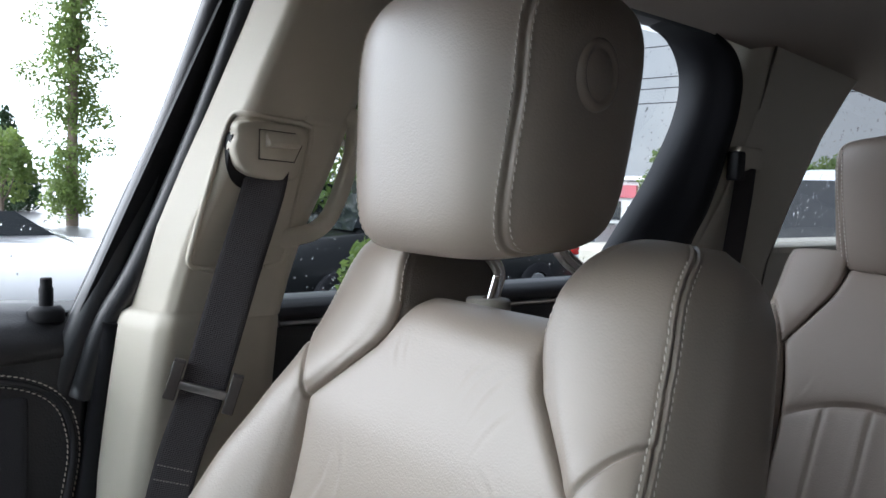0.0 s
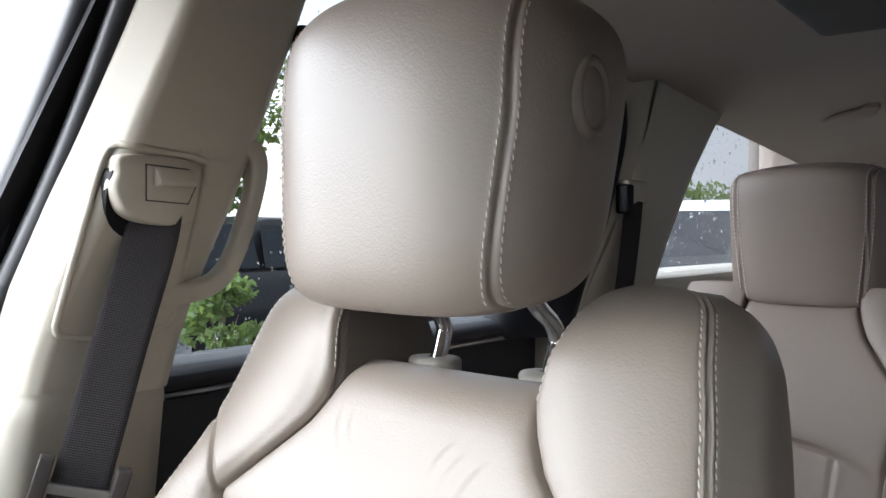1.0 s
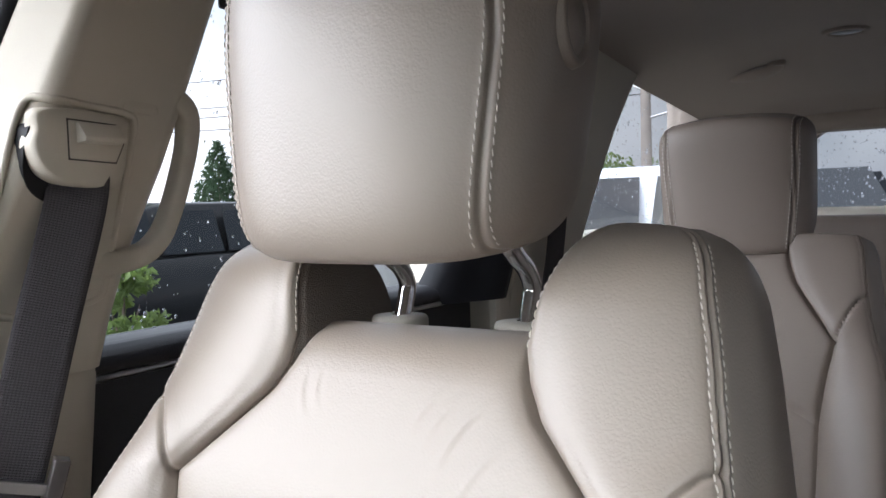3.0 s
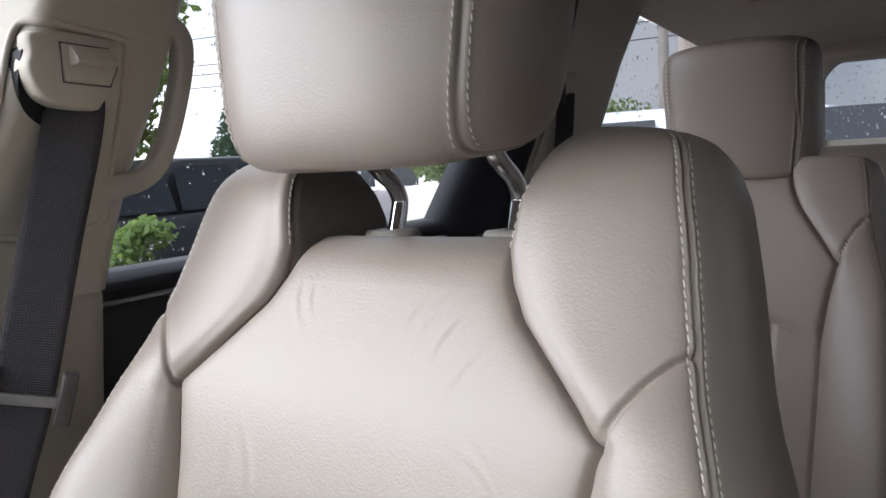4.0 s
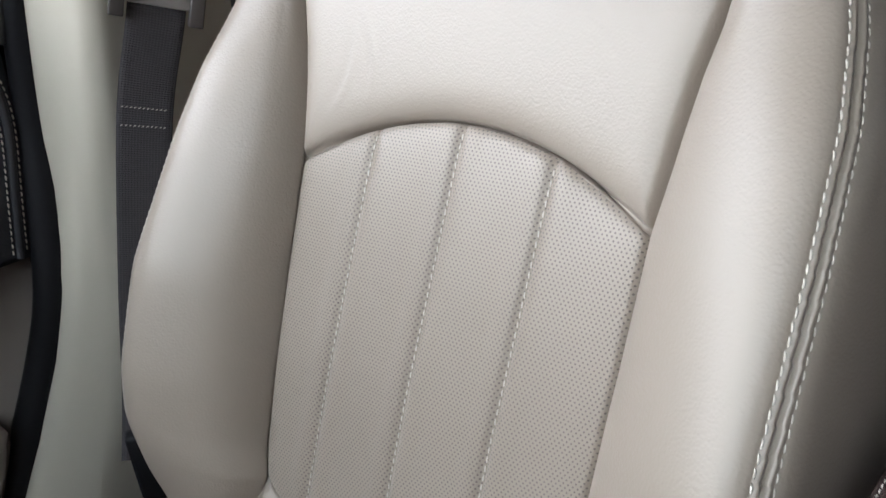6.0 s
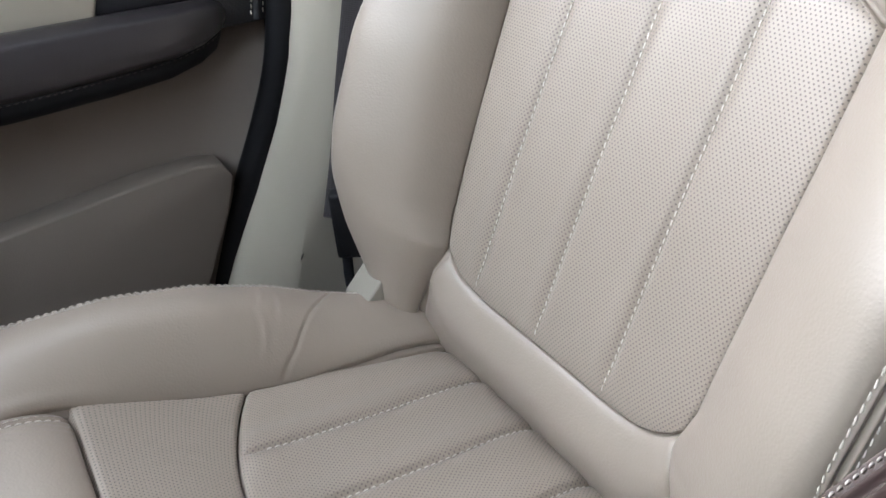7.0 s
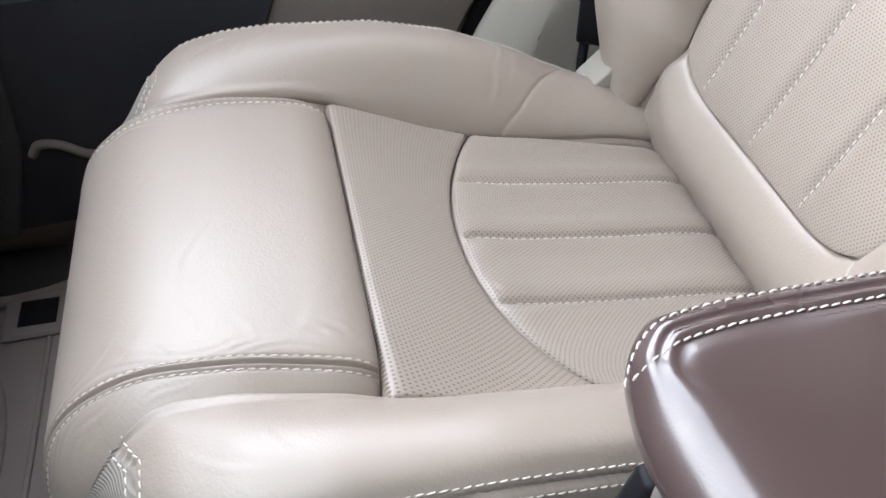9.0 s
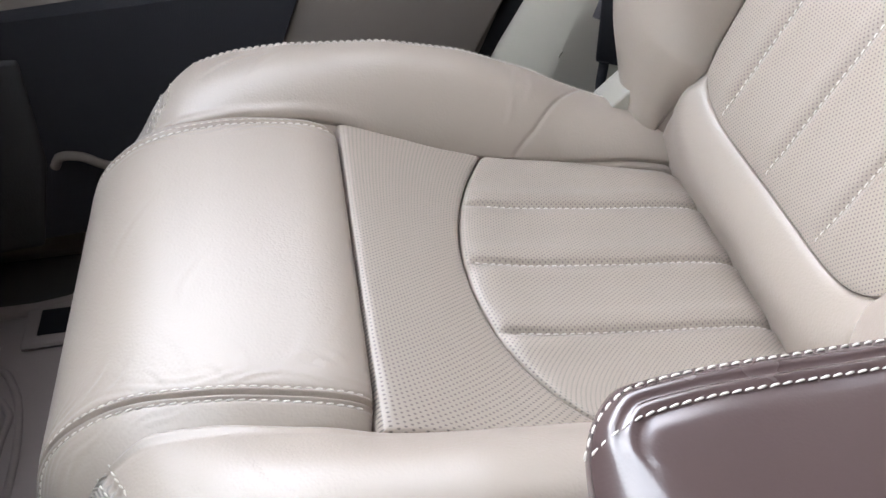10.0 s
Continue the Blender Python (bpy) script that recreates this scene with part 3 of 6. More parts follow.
loft(secs, TRIM_LOW, "lower_panel", door, "taupe moulded lower door panel", n=64, cap=True)
bm = bmesh.new()
prism(bm, [(-0.344, 0.508), (-0.205, 0.522), (-0.140, 0.525), (-0.112, 0.519), (-0.104, 0.502), (-0.118, 0.460), (-0.157, 0.378), (-0.197, 0.27), (-0.40, 0.24), (-0.378, 0.430)], 0, -0.445, -0.409, 0.003)
part("pocket_cover", bm, TRIM_LOW, door, "taupe speaker or pocket cover")
bm = bmesh.new()
prism(bm, [(-1.00, 0.470), (-0.537, 0.489), (-0.348, 0.500), (-0.385, 0.42), (-0.41, 0.20), (-1.0, 0.16)], 0, -0.46, -0.404)
part("map_pocket", bm, FABRIC, door, "dark open map pocket", smooth=False)
bm = bmesh.new()
prism(bm, [(-1.0, 0.45), (-0.668, 0.44), (-0.684, 0.30), (-0.73, 0.17), (-1.0, 0.15)], 0, -0.45, -0.398, 0.006)
part("pocket_front", bm, GREY_PLASTIC, door, "dark grey front of the map pocket")
v, f = tube([(-0.400, -0.676, 0.294), (-0.398, -0.664, 0.309), (-0.398, -0.641, 0.306), (-0.400, -0.616, 0.288), (-0.402, -0.58, 0.278)], 0.0060, 10, 30)
add_mesh("pocket_lip", v, f, TRIM_LOW, door, "pale lip of the map pocket")
bm = bmesh.new()
box(bm, (-0.558, -0.26, 0.11), (-0.465, 0.14, 0.955), 0.006)
part("door_edge", bm, RUBBER, door, "black door shut face", smooth=False)
# lock pin in its collar
pin = thing("lock_pin", "black door lock pin standing up on the door sill", "lock pin")
a = np.linspace(0, 2 * math.pi, 24, endpoint=False)
for nm, prof in (("collar", [(0.020, 0.955), (0.020, 0.966), (0.015, 0.972), (0.008, 0.972)]), ("pin", [(0.0078, 0.960), (0.0078, 0.992), (0.0066, 0.994), (0.0066, 1.002), (0.0062, 1.004), (0.0, 1.004)])):
    G = np.array([[(-0.458 + r * math.cos(k), -0.039 + r * math.sin(k), z - 0.008) for k in a] for r, z in prof])
    add_mesh(nm, G.reshape(-1, 3), grid_faces(len(prof), 24, False, True), RUBBER, pin)

yf_low = lambda z: float(np.interp(z, [0.08, 0.30, 0.39, 0.47, 0.55, 0.62, 0.72, 0.80, 0.97], [-0.215, -0.175, -0.138, -0.096, -0.060, -0.036, -0.016, -0.004, 0.010]))
v, f = tube([(wall_x(z) - np.interp(z, [0.6, 0.8], [0.044, 0.074]), yf_low(z) + np.interp(z, [0.6, 0.8], [0.013, 0.012]), z) for z in (0.12, 0.30, 0.39, 0.47, 0.55, 0.62, 0.72, 0.80, 0.95)], [0.0180, 0.0180, 0.0180, 0.0175, 0.0165, 0.0155, 0.0155], 14, 70)
tagged(add_mesh("sill_seal", v, f, RUBBER), "black rubber seal along the door opening", "door seal", kind="structure")
# rear door
rear = thing("rear_door", "closed rear door with dark charcoal panel and chrome-grey sill", "car door")
secs = []
for y in (0.215, 0.40, 0.80, 1.05):
    secs.append(rounded([(-0.56, y, 0.90), (-0.56, y, 0.945), (-0.44, y, 0.962), (-0.388, y, 0.962), (-0.378, y, 0.93)], 0.014))
loft(secs, CHARCOAL, "window_sill", rear, "soft charcoal rear door top", n=48, cap=True)
bm = bmesh.new()
box(bm, (-0.56, 0.216, 0.10), (-0.40, 1.04, 0.935), 0.012)
part("door_panel", bm, CHARCOAL, rear)
v, f = tube([(-0.384, 0.22, 0.932), (-0.384, 0.6, 0.932), (-0.384, 1.03, 0.932)], 0.004, 8, 20)
add_mesh("trim_strip", v, f, STEEL, rear)

# glass
def pane(name, pts, mat, label):
    ob = add_mesh(name, pts, [(0, 1, 2, 3)], mat, None, smooth=False)
    ob.visible_shadow = mat is not GLASS
    return tagged(ob, label, "window", kind="structure")


pane("window_1", [(-0.50, -1.15, 0.95), (-0.50, -0.06, 0.95), (-0.37, 0.07, 1.42), (-0.37, -0.50, 1.42)], GLASS, "clear front door window with rain drops")
pane("window_2", [(-0.50, 0.10, 0.95), (-0.50, 1.15, 0.95), (-0.39, 1.15, 1.42), (-0.39, 0.15, 1.42)], TINTED, "tinted rear door window with rain drops")
pane("window_3", [(-0.44, 1.38, 1.00), (-0.44, 2.43, 1.00), (-0.36, 2.43, 1.40), (-0.36, 1.38, 1.40)], PRIVACY, "tinted rear quarter window")
pane("window_4", [(-0.20, 2.44, 0.98), (0.94, 2.44, 0.98), (0.90, 2.36, 1.36), (-0.16, 2.36, 1.36)], PRIVACY, "tinted tailgate window")

pane("windscreen", [(-0.50, -1.36, 0.93), (1.16, -1.36, 0.93), (1.02, -0.58, 1.43), (-0.28, -0.58, 1.43)], WINDSCREEN, "lightly tinted windscreen")

# grab handle on the pillar
handle = thing("grab_handle", "beige plastic grab handle on the pillar", "grab handle")
bow = spline([(-0.292, 0.195, 1.196), (-0.286, 0.226, 1.200), (-0.284, 0.250, 1.199), (-0.284, 0.264, 1.186), (-0.285, 0.263, 1.158), (-0.287, 0.254, 1.124), (-0.290, 0.243, 1.092), (-0.293, 0.230, 1.069), (-0.298, 0.208, 1.055), (-0.330, 0.172, 1.047)], 90)
along_ = np.gradient(bow, axis=0)
along_ /= np.linalg.norm(along_, axis=1)[:, None]
side_ = np.cross(along_, np.array([1.0, 0, 0]))
side_ /= np.linalg.norm(side_, axis=1)[:, None]
face_ = np.cross(side_, along_)
ang = np.linspace(0, 2 * math.pi, 28, endpoint=False)
su_, sv_ = np.sign(np.cos(ang)) * np.abs(np.cos(ang)) ** 0.5, np.sign(np.sin(ang)) * np.abs(np.sin(ang)) ** 0.62
wide_ = np.interp(np.linspace(0, 1, 90), [0, 0.2, 0.4, 0.65, 0.85, 1], [0.0150, 0.0112, 0.0088, 0.0088, 0.0108, 0.0155])[:, None, None]
G = bow[:, None] + side_[:, None] * (su_[None, :, None] * wide_) + face_[:, None] * (sv_[None, :, None] * 0.0105)
add_mesh("grip", G.reshape(-1, 3), grid_faces(90, 28, False, True), TRIM, handle)
for y_, z_ in ((0.206, 1.200), (0.180, 1.048)):
    bm = bmesh.new()
    box(bm, (wall_x(z_) - 0.016, y_ - 0.020, z_ - 0.020), (wall_x(z_) - 0.002, y_ + 0.022, z_ + 0.018), 0.008, 3)
    part("mount", bm, TRIM, handle)
# coat hook high on the pillar
bm = bmesh.new()
box(bm, (-0.275, 0.300, 1.292), (-0.255, 0.312, 1.330), 0.004)
tagged(part("coat_hook", bm, CHARCOAL), "small dark coat hook on the pillar edge", "coat hook")

# C-pillar trim with its black door seal
cp = thing("c_pillar_trim", "beige plastic rear pillar trim", "pillar trim", kind="structure")
secs = []
for z, yf, yr in ((0.60, 1.00, 1.36), (0.98, 1.02, 1.38), (1.10, 1.068, 1.40), (1.25, 1.122, 1.46), (1.34, 1.142, 1.53), (1.44, 1.16, 1.62)):
    x = wall_x(z) - 0.01
    secs.append(rounded([(x - 0.10, yf - 0.01, z), (x - 0.03, yf, z), (x, yf + 0.03, z), (x, yr - 0.02, z), (x - 0.02, yr, z), (x - 0.10, yr + 0.01, z)], 0.010))
loft(secs, TRIM, "pillar_cover", cp, n=80)
e0 = spline([(-0.41, 0.845, 0.93), (-0.38, 0.925, 1.063), (-0.375, 1.002, 1.160), (-0.372, 1.066, 1.268), (-0.37, 1.078, 1.345), (-0.37, 1.045, 1.402), (-0.37, 0.985, 1.428), (-0.37, 0.885, 1.436), (-0.37, 0.3, 1.440)], 120)
e1 = spline([(-0.33, 1.00, 0.93), (-0.318, 1.040, 1.034), (-0.308, 1.075, 1.10), (-0.300, 1.112, 1.201), (-0.292, 1.132, 1.290), (-0.288, 1.122, 1.358), (-0.288, 1.060, 1.404), (-0.288, 0.90, 1.418), (-0.288, 0.3, 1.420)], 120)
sec = [(0.0, -0.03), (0.0, 0.0), (0.12, 0.012), (0.28, 0.016), (0.42, 0.014), (0.55, 0.014), (0.72, 0.018), (0.9, 0.016), (1.0, 0.006), (1.0, -0.03)]
G = np.stack([e0 * (1 - k) + e1 * k + np.array([o, -0.5 * o, 0]) for k, o in sec], 1)
tagged(add_mesh("rear_door_seal", G.reshape(-1, 3), grid_faces(120, len(sec)), RUBBER), "black rubber seal round the rear door opening", "door seal", kind="structure")
# quarter panel under the third window, and the tailgate
bm = bmesh.new()
box(bm, (-0.56, 1.0, FLOOR), (-0.345, 2.45, 1.015), 0.015)
tagged(part("quarter_trim", bm, TRIM, smooth=False), "beige quarter trim panel", "trim panel", kind="structure")
bm = bmesh.new()
prism(bm, [(2.36, 1.0), (2.45, 1.0), (2.45, 1.45), (2.40, 1.45), (2.37, 1.39), (2.36, 1.34)], 0, -0.42, -0.345, 0.006)
tagged(part("d_pillar_trim", bm, TRIM, smooth=False), "beige rear corner pillar trim", "pillar trim", kind="structure")
gate = thing("tailgate", "closed tailgate with beige trim round its window", "tailgate", kind="structure")
bm = bmesh.new()
box(bm, (-0.42, 2.40, FLOOR), (1.16, 2.50, 1.06), 0.012)
part("lower_trim", bm, TRIM, gate)
bm = bmesh.new()
box(bm, (-0.42, 2.34, 1.285), (1.16, 2.44, 1.46), 0.03, 3)
part("upper_trim", bm, LINER, gate)
for sx_ in (-1, 1):
    bm = bmesh.new()
    arc_ = [(0.37 + sx_ * (0.375 - 0.085 * (1 - math.cos(k))), 1.21 + 0.085 * math.sin(k)) for k in np.linspace(0, math.pi / 2, 9)]
    prism(bm, [(x, y) for x, y in arc_] + [(0.37 + sx_ * 0.29, 1.31), (0.37 + sx_ * 0.40, 1.31), (0.37 + sx_ * 0.40, 1.21)], 1, 2.375, 2.44)
    part("corner_trim", bm, LINER, gate, smooth=False)
for x0, x1 in ((-0.42, 0.000), (0.74, 1.16)):
    bm = bmesh.new()
    box(bm, (x0, 2.37, 1.0), (x1, 2.47, 1.40), 0.03, 3)
    part("side_trim", bm, LINER, gate)

# plain walls that close the driver's side and the front
wall = thing("wall_driver_side", "plain driver's side wall with two rear windows and an added light block", "wall", kind="structure")
for lo, hi in (((1.16, -1.30, FLOOR), (1.30, 2.50, 0.95)), ((1.12, -1.30, 1.40), (1.30, 2.50, 1.46)), ((1.13, -1.30, 0.94), (1.28, 0.20, 1.41)), ((1.13, 0.18, 0.94), (1.28, 0.32, 1.41)), ((1.13, 1.14, 0.94), (1.28, 1.40, 1.41)), ((1.13, 2.30, 0.94), (1.28, 2.50, 1.41))):
    bm = bmesh.new()
    box(bm, lo, hi, 0.01)
    part("panel", bm, TRIM_LOW, wall, smooth=False)
# unseen block added inside the cabin to cut and bounce driver's side light
bm = bmesh.new()
box(bm, (0.86, -1.38, FLOOR), (1.10, 0.12, 1.40), 0.02)
part("front_panel", bm, TRIM_LOW, wall, smooth=False)
pane("window_5", [(1.24, 1.39, 0.95), (1.24, 2.31, 0.95), (1.20, 2.31, 1.41), (1.20, 1.39, 1.41)], PRIVACY, "tinted rear quarter window")
pane("window_6", [(1.24, 0.31, 0.94), (1.24, 1.15, 0.94), (1.20, 1.15, 1.41), (1.20, 0.31, 1.41)], PRIVACY, "tinted rear door window on the driver's side")
bm = bmesh.new()
prism(bm, [(-1.30, 0.30), (-0.82, 0.42), (-0.74, 0.70), (-0.82, 0.93), (-0.95, 0.965), (-1.40, 0.965), (-1.40, 0.30)], 0, -0.50, 1.158, 0.02)
tagged(part("dashboard", bm, CHARCOAL, smooth=False), "plain dark dashboard", "dashboard", kind="structure")
for x in (-0.47, 1.15):
    v, f = tube([(x, -1.30, 0.93), (0.37 + (x - 0.37) * 0.78, -0.56, 1.41)], 0.05, 10, 10)
    tagged(add_mesh("a_pillar", v, f, TRIM), "plain windscreen pillar", "pillar", kind="structure")
# ---------------------------------------------------------------- the passenger seat
def split_grid(G, wrap_j, classes, specs, parent, uvs=None):
    """Cuts a grid into panels: one mesh for each class of face. specs: (name, material, label)."""
    ni, nj = G.shape[:2]
    F = grid_faces(ni, nj, False, wrap_j)
    V = G.reshape(-1, 3)
    U = None if uvs is None else np.asarray(uvs).reshape(-1, 2)
    c = np.asarray(classes).reshape(-1)[F[:, 0]]
    nv = np.nan_to_num(normals_of(G, wrap_j)).reshape(-1, 3)
    made = []
    for k, (name, mat, label) in enumerate(specs):
        f = F[c == k]
        if not len(f):
            made.append(None)
            continue
        used, inv = np.unique(f, return_inverse=True)
        made.append(add_mesh(name, V[used], inv.reshape(-1, 4), mat, parent, label, uvs=None if U is None else U[used]))
        made[-1].data.normals_split_custom_set_from_vertices([tuple(map(float, q)) for q in nv[used]])
    return made


def back_frame(origin, recline, xs=1.0, ss=1.0):
    """Maps (across, up the back, out of the back) to the cabin."""
    a = radians(recline)
    o = np.array(origin, float)
    up = np.array([0, math.sin(a), math.cos(a)])
    out = np.array([0, -math.cos(a), math.sin(a)])

    def put(x, s, n):
        x, s, n = np.broadcast_arrays(np.asarray(x, float), np.asarray(s, float), np.asarray(n, float))
        return o + x[..., None] * np.array([xs, 0, 0]) + (s * ss)[..., None] * up + n[..., None] * out
    return put


# half-width of the middle panels, up the back
XE_S = [0.00, 0.03, 0.06, 0.08, 0.10, 0.12, 0.135, 0.165, 0.23, 0.33, 0.41, 0.468, 0.50, 0.549, 0.60, 0.622, 0.645, 0.667, 0.70, 0.715]
XE_X = [0.177, 0.174, 0.168, 0.162, 0.154, 0.146, 0.142, 0.150, 0.153, 0.156, 0.157, 0.164, 0.169, 0.180, 0.133, 0.113, 0.101, 0.097, 0.092, 0.090]
XO_S = [0.00, 0.04, 0.07, 0.12, 0.17, 0.30, 0.41, 0.47, 0.53, 0.605, 0.68, 0.73, 0.752, 0.768, 0.778]
XO_X = [0.190, 0.208, 0.230, 0.249, 0.256, 0.258, 0.255, 0.251, 0.243, 0.226, 0.214, 0.204, 0.195, 0.180, 0.155]
NO_S = [0.00, 0.03, 0.07, 0.12, 0.165, 0.21, 0.30, 0.41, 0.47, 0.517, 0.605, 0.665, 0.73, 0.778]
NO_N = [0.034, 0.042, 0.066, 0.098, 0.121, 0.131, 0.132, 0.112, 0.098, 0.081, 0.055, 0.050, 0.048, 0.03]
XI_S = [0.667, 0.70, 0.735, 0.755, 0.768, 0.778]
XI_X = [0.097, 0.103, 0.113, 0.122, 0.132, 0.147]
V_UP = [(0.180, 0.549), (0.184, 0.560), (0.192, 0.574), (0.204, 0.590), (0.216, 0.602), (0.232, 0.612)]


def arch(x):
    return 0.457 - 2.0 * x * x


def foot(x):
    return 0.110 + 0.036 * np.minimum(np.abs(x) / 0.15, 1.05) ** 6


def pull(px, py, ax, ay, bx, by, depth, w):
    """Relief of one pull in slack leather: a low bent ridge beside a shallow valley, fading at both ends."""
    vx, vy = bx - ax, by - ay
    ln = math.hypot(vx, vy)
    t = ((px - ax) * vx + (py - ay) * vy) / ln ** 2
    d = ((px - ax) * -vy + (py - ay) * vx) / ln + 0.10 * ln * np.sin(np.clip(t, -0.5, 1.5) * 3.1)
    fade = np.exp(-((t - 0.5) / 0.42) ** 2)
    return depth * fade * (np.exp(-(d / w) ** 2) - 0.8 * np.exp(-((d - 1.5 * w) / (1.3 * w)) ** 2))


def seat_back(put, parent, leather, perf, fine=0.002, thread=True, twin=True):
    """Backrest: bib, pleated insert, lumbar strip and two bolsters that carry the shoulders."""
    # -- middle
    s = np.r_[np.arange(0.004, 0.643, fine)]
    ph = np.linspace(0, math.pi / 2, 12)[1:]
    s[np.argmin(np.abs(s - 0.457))] = 0.457
    s[np.argmin(np.abs(s - 0.110))] = 0.110
    if fine < 0.003:
        near = np.array([0.0003, 0.0006, 0.0010, 0.0015])
        s = np.sort(np.r_[s, 0.457 + near, 0.457 - near, 0.110 + near, 0.110 - near])
    rows_s = np.r_[s, 0.643 + 0.047 * np.sin(ph), np.full(8, 0.690)]
    fall = np.r_[np.zeros(len(s)), 0.040 * (1 - np.cos(ph)), 0.040 + np.linspace(0, 0.095, 9)[1:]]
    half = soft(XE_S, XE_X, rows_s, 0.004)
    nj = int(0.36 / fine) | 1
    t = np.linspace(-1, 1, nj)
    X = (half[:, None] + 0.005) * t[None]
    S = np.broadcast_to(rows_s[:, None], X.shape)
    S = S - 2.0 * X ** 2 * np.interp(S, [0.27, 0.457, 0.62], [0, 1, 0]) + (foot(X) - 0.110) * np.interp(S, [0.0, 0.110, 0.24], [0, 1, 0])
    half = np.where(rows_s < 0.64, soft(XE_S, XE_X, S[:, 0], 0.004), half)
    X = (half[:, None] + 0.005) * t[None]
    base = soft([0, 0.06, 0.12, 0.25, 0.45, 0.55, 0.64, 0.70], [0.014, 0.029, 0.042, 0.047, 0.047, 0.052, 0.044, 0.034], S, 0.03)
    N = base + 0.30 * X ** 2
    ar, fo = arch(X), foot(X)
    ins = np.broadcast_to(((rows_s < 0.4569) & (rows_s > 0.1099))[:, None], X.shape)
    low_ = np.broadcast_to((rows_s < 0.1099)[:, None], X.shape)
    up_ = ~ins & ~low_
    da, df = np.abs(S - ar) / np.sqrt(1 + (4 * X) ** 2), np.abs(S - fo)
    edge = np.maximum(half[:, None] - np.abs(X), 0)
    top = np.clip((rows_s - 0.67) / 0.03, 0, 1)[:, None]
    # puffed panels that dive into their seams
    N += np.where(ins, 0.0035 * (1 - np.exp(-np.minimum(np.minimum(da, df), edge) / 0.012)), 0)
    N += np.where(up_, 0.0085 * (1 - np.exp(-np.minimum(da, edge * 1.5) / 0.010)), 0) * (1 - top)
    N += np.where(low_, 0.0095 * np.exp(-((S - fo + 0.040) / 0.034) ** 2) - 0.005 * np.exp(-df / 0.005), 0)
    N -= np.where(low_, 6.0 * np.clip(0.068 - S, 0, 1) ** 2, 0)
    N -= 0.005 * np.exp(-(edge / 0.0032) ** 2) * (1 - top) + 0.003 * np.exp(-(da / 0.003) ** 2) + 0.006 * np.exp(-(da / 0.0007) ** 2) + 0.006 * np.exp(-(df / 0.0007) ** 2)
    for px in (-0.081, 0.0, 0.081):
        d = np.abs(X - (px + 0.040 * (S - 0.45)))
        low = np.clip((S - fo - 0.012) / 0.02, 0, 1)
        N -= np.where(ins, (0.0030 * np.exp(-(d / 0.0034) ** 2) - 0.0010 * np.exp(-((d - 0.012) / 0.007) ** 2)) * low, 0)
    # slack in the leather of the bib: a few faint pulls that fade at both ends
    for ax, as_, bx, bs, dep, w in ((-0.080, 0.640, -0.068, 0.604, 0.0005, 0.0026), (-0.066, 0.642, -0.060, 0.612, 0.0004, 0.0022), (0.044, 0.636, 0.022, 0.602, 0.0005, 0.0024), (0.062, 0.634, 0.034, 0.596, 0.0004, 0.0022),
                                    (0.078, 0.628, 0.050, 0.586, 0.0006, 0.0026), (0.100, 0.606, 0.066, 0.560, 0.0005, 0.0028), (-0.125, 0.450, -0.108, 0.505, 0.0006, 0.0040), (-0.088, 0.462, -0.100, 0.524, 0.0005, 0.0040), (0.118, 0.520, 0.080, 0.552, 0.0003, 0.0022), (0.122, 0.505, 0.084, 0.535, 0.0003, 0.0022)):
        N += np.where(up_, pull(X, S, ax, as_, bx, bs, 1.0 * dep, w), 0)
    N = N - fall[:, None]
    G = put(X, S, N)
    cls = np.where(ins, 1, np.where(low_, 2, 0))
    uv = np.stack([X, S], -1)
    bib, insert, strip = split_grid(G, False, cls, [("bib_panel", leather, ""), ("pleated_insert", perf, "perforated leather insert with stitched pleats"), ("lumbar_strip", leather, "")], parent, uv)
    nrm = -normals_of(G)
    if ((nrm[len(s) // 2, nj // 2]) @ (put(0, 0.3, 1) - put(0, 0.3, 0))) < 0:
        nrm = -nrm

    if thread:
        for px in (-0.081, 0.0, 0.081):
            rr_ = np.where((rows_s > 0.117) & (rows_s < 0.456))[0]
            p, q = along(G[rr_], nrm[rr_], (X - (px + 0.040 * (S - 0.45)))[rr_], 0.0)
            stitches("pleat_stitching", p, q, insert, pitch=0.0068, length=0.0046, radius=0.00062)
    # -- bolsters
    for side in (1, -1):
        s2 = np.r_[np.arange(0.0, 0.70, fine), 0.70 + 0.078 * np.sin(np.linspace(0, math.pi / 2, 34))]
        s2[-1] -= 1e-4
        xi = np.where(s2 < 0.667, soft(XE_S, XE_X, s2, 0.004), np.interp(s2, XI_S, XI_X))
        xo = soft(XO_S, XO_X, s2, 0.010)
        xo = np.maximum(xo + (0.0085 if side > 0 else -0.003) * np.interp(s2, [0.06, 0.16, 0.48, 0.58], [0, 1, 1, 0]), xi + 0.004)
        no = soft(NO_S, NO_N, s2, 0.02)
        ni_ = soft([0, 0.06, 0.12, 0.25, 0.45, 0.55, 0.64, 0.70, 0.778], [0.025, 0.038, 0.045, 0.046, 0.048, 0.056, 0.044, 0.054, 0.05], s2, 0.012)
        k = np.sqrt(np.clip(1 - (np.clip((s2 - 0.690) / 0.088, 0, 1)) ** 2.4, 0, 1))
        m = int(0.62 / fine)
        loops = np.empty((len(s2), m, 2))
        seam = np.empty((len(s2), m))
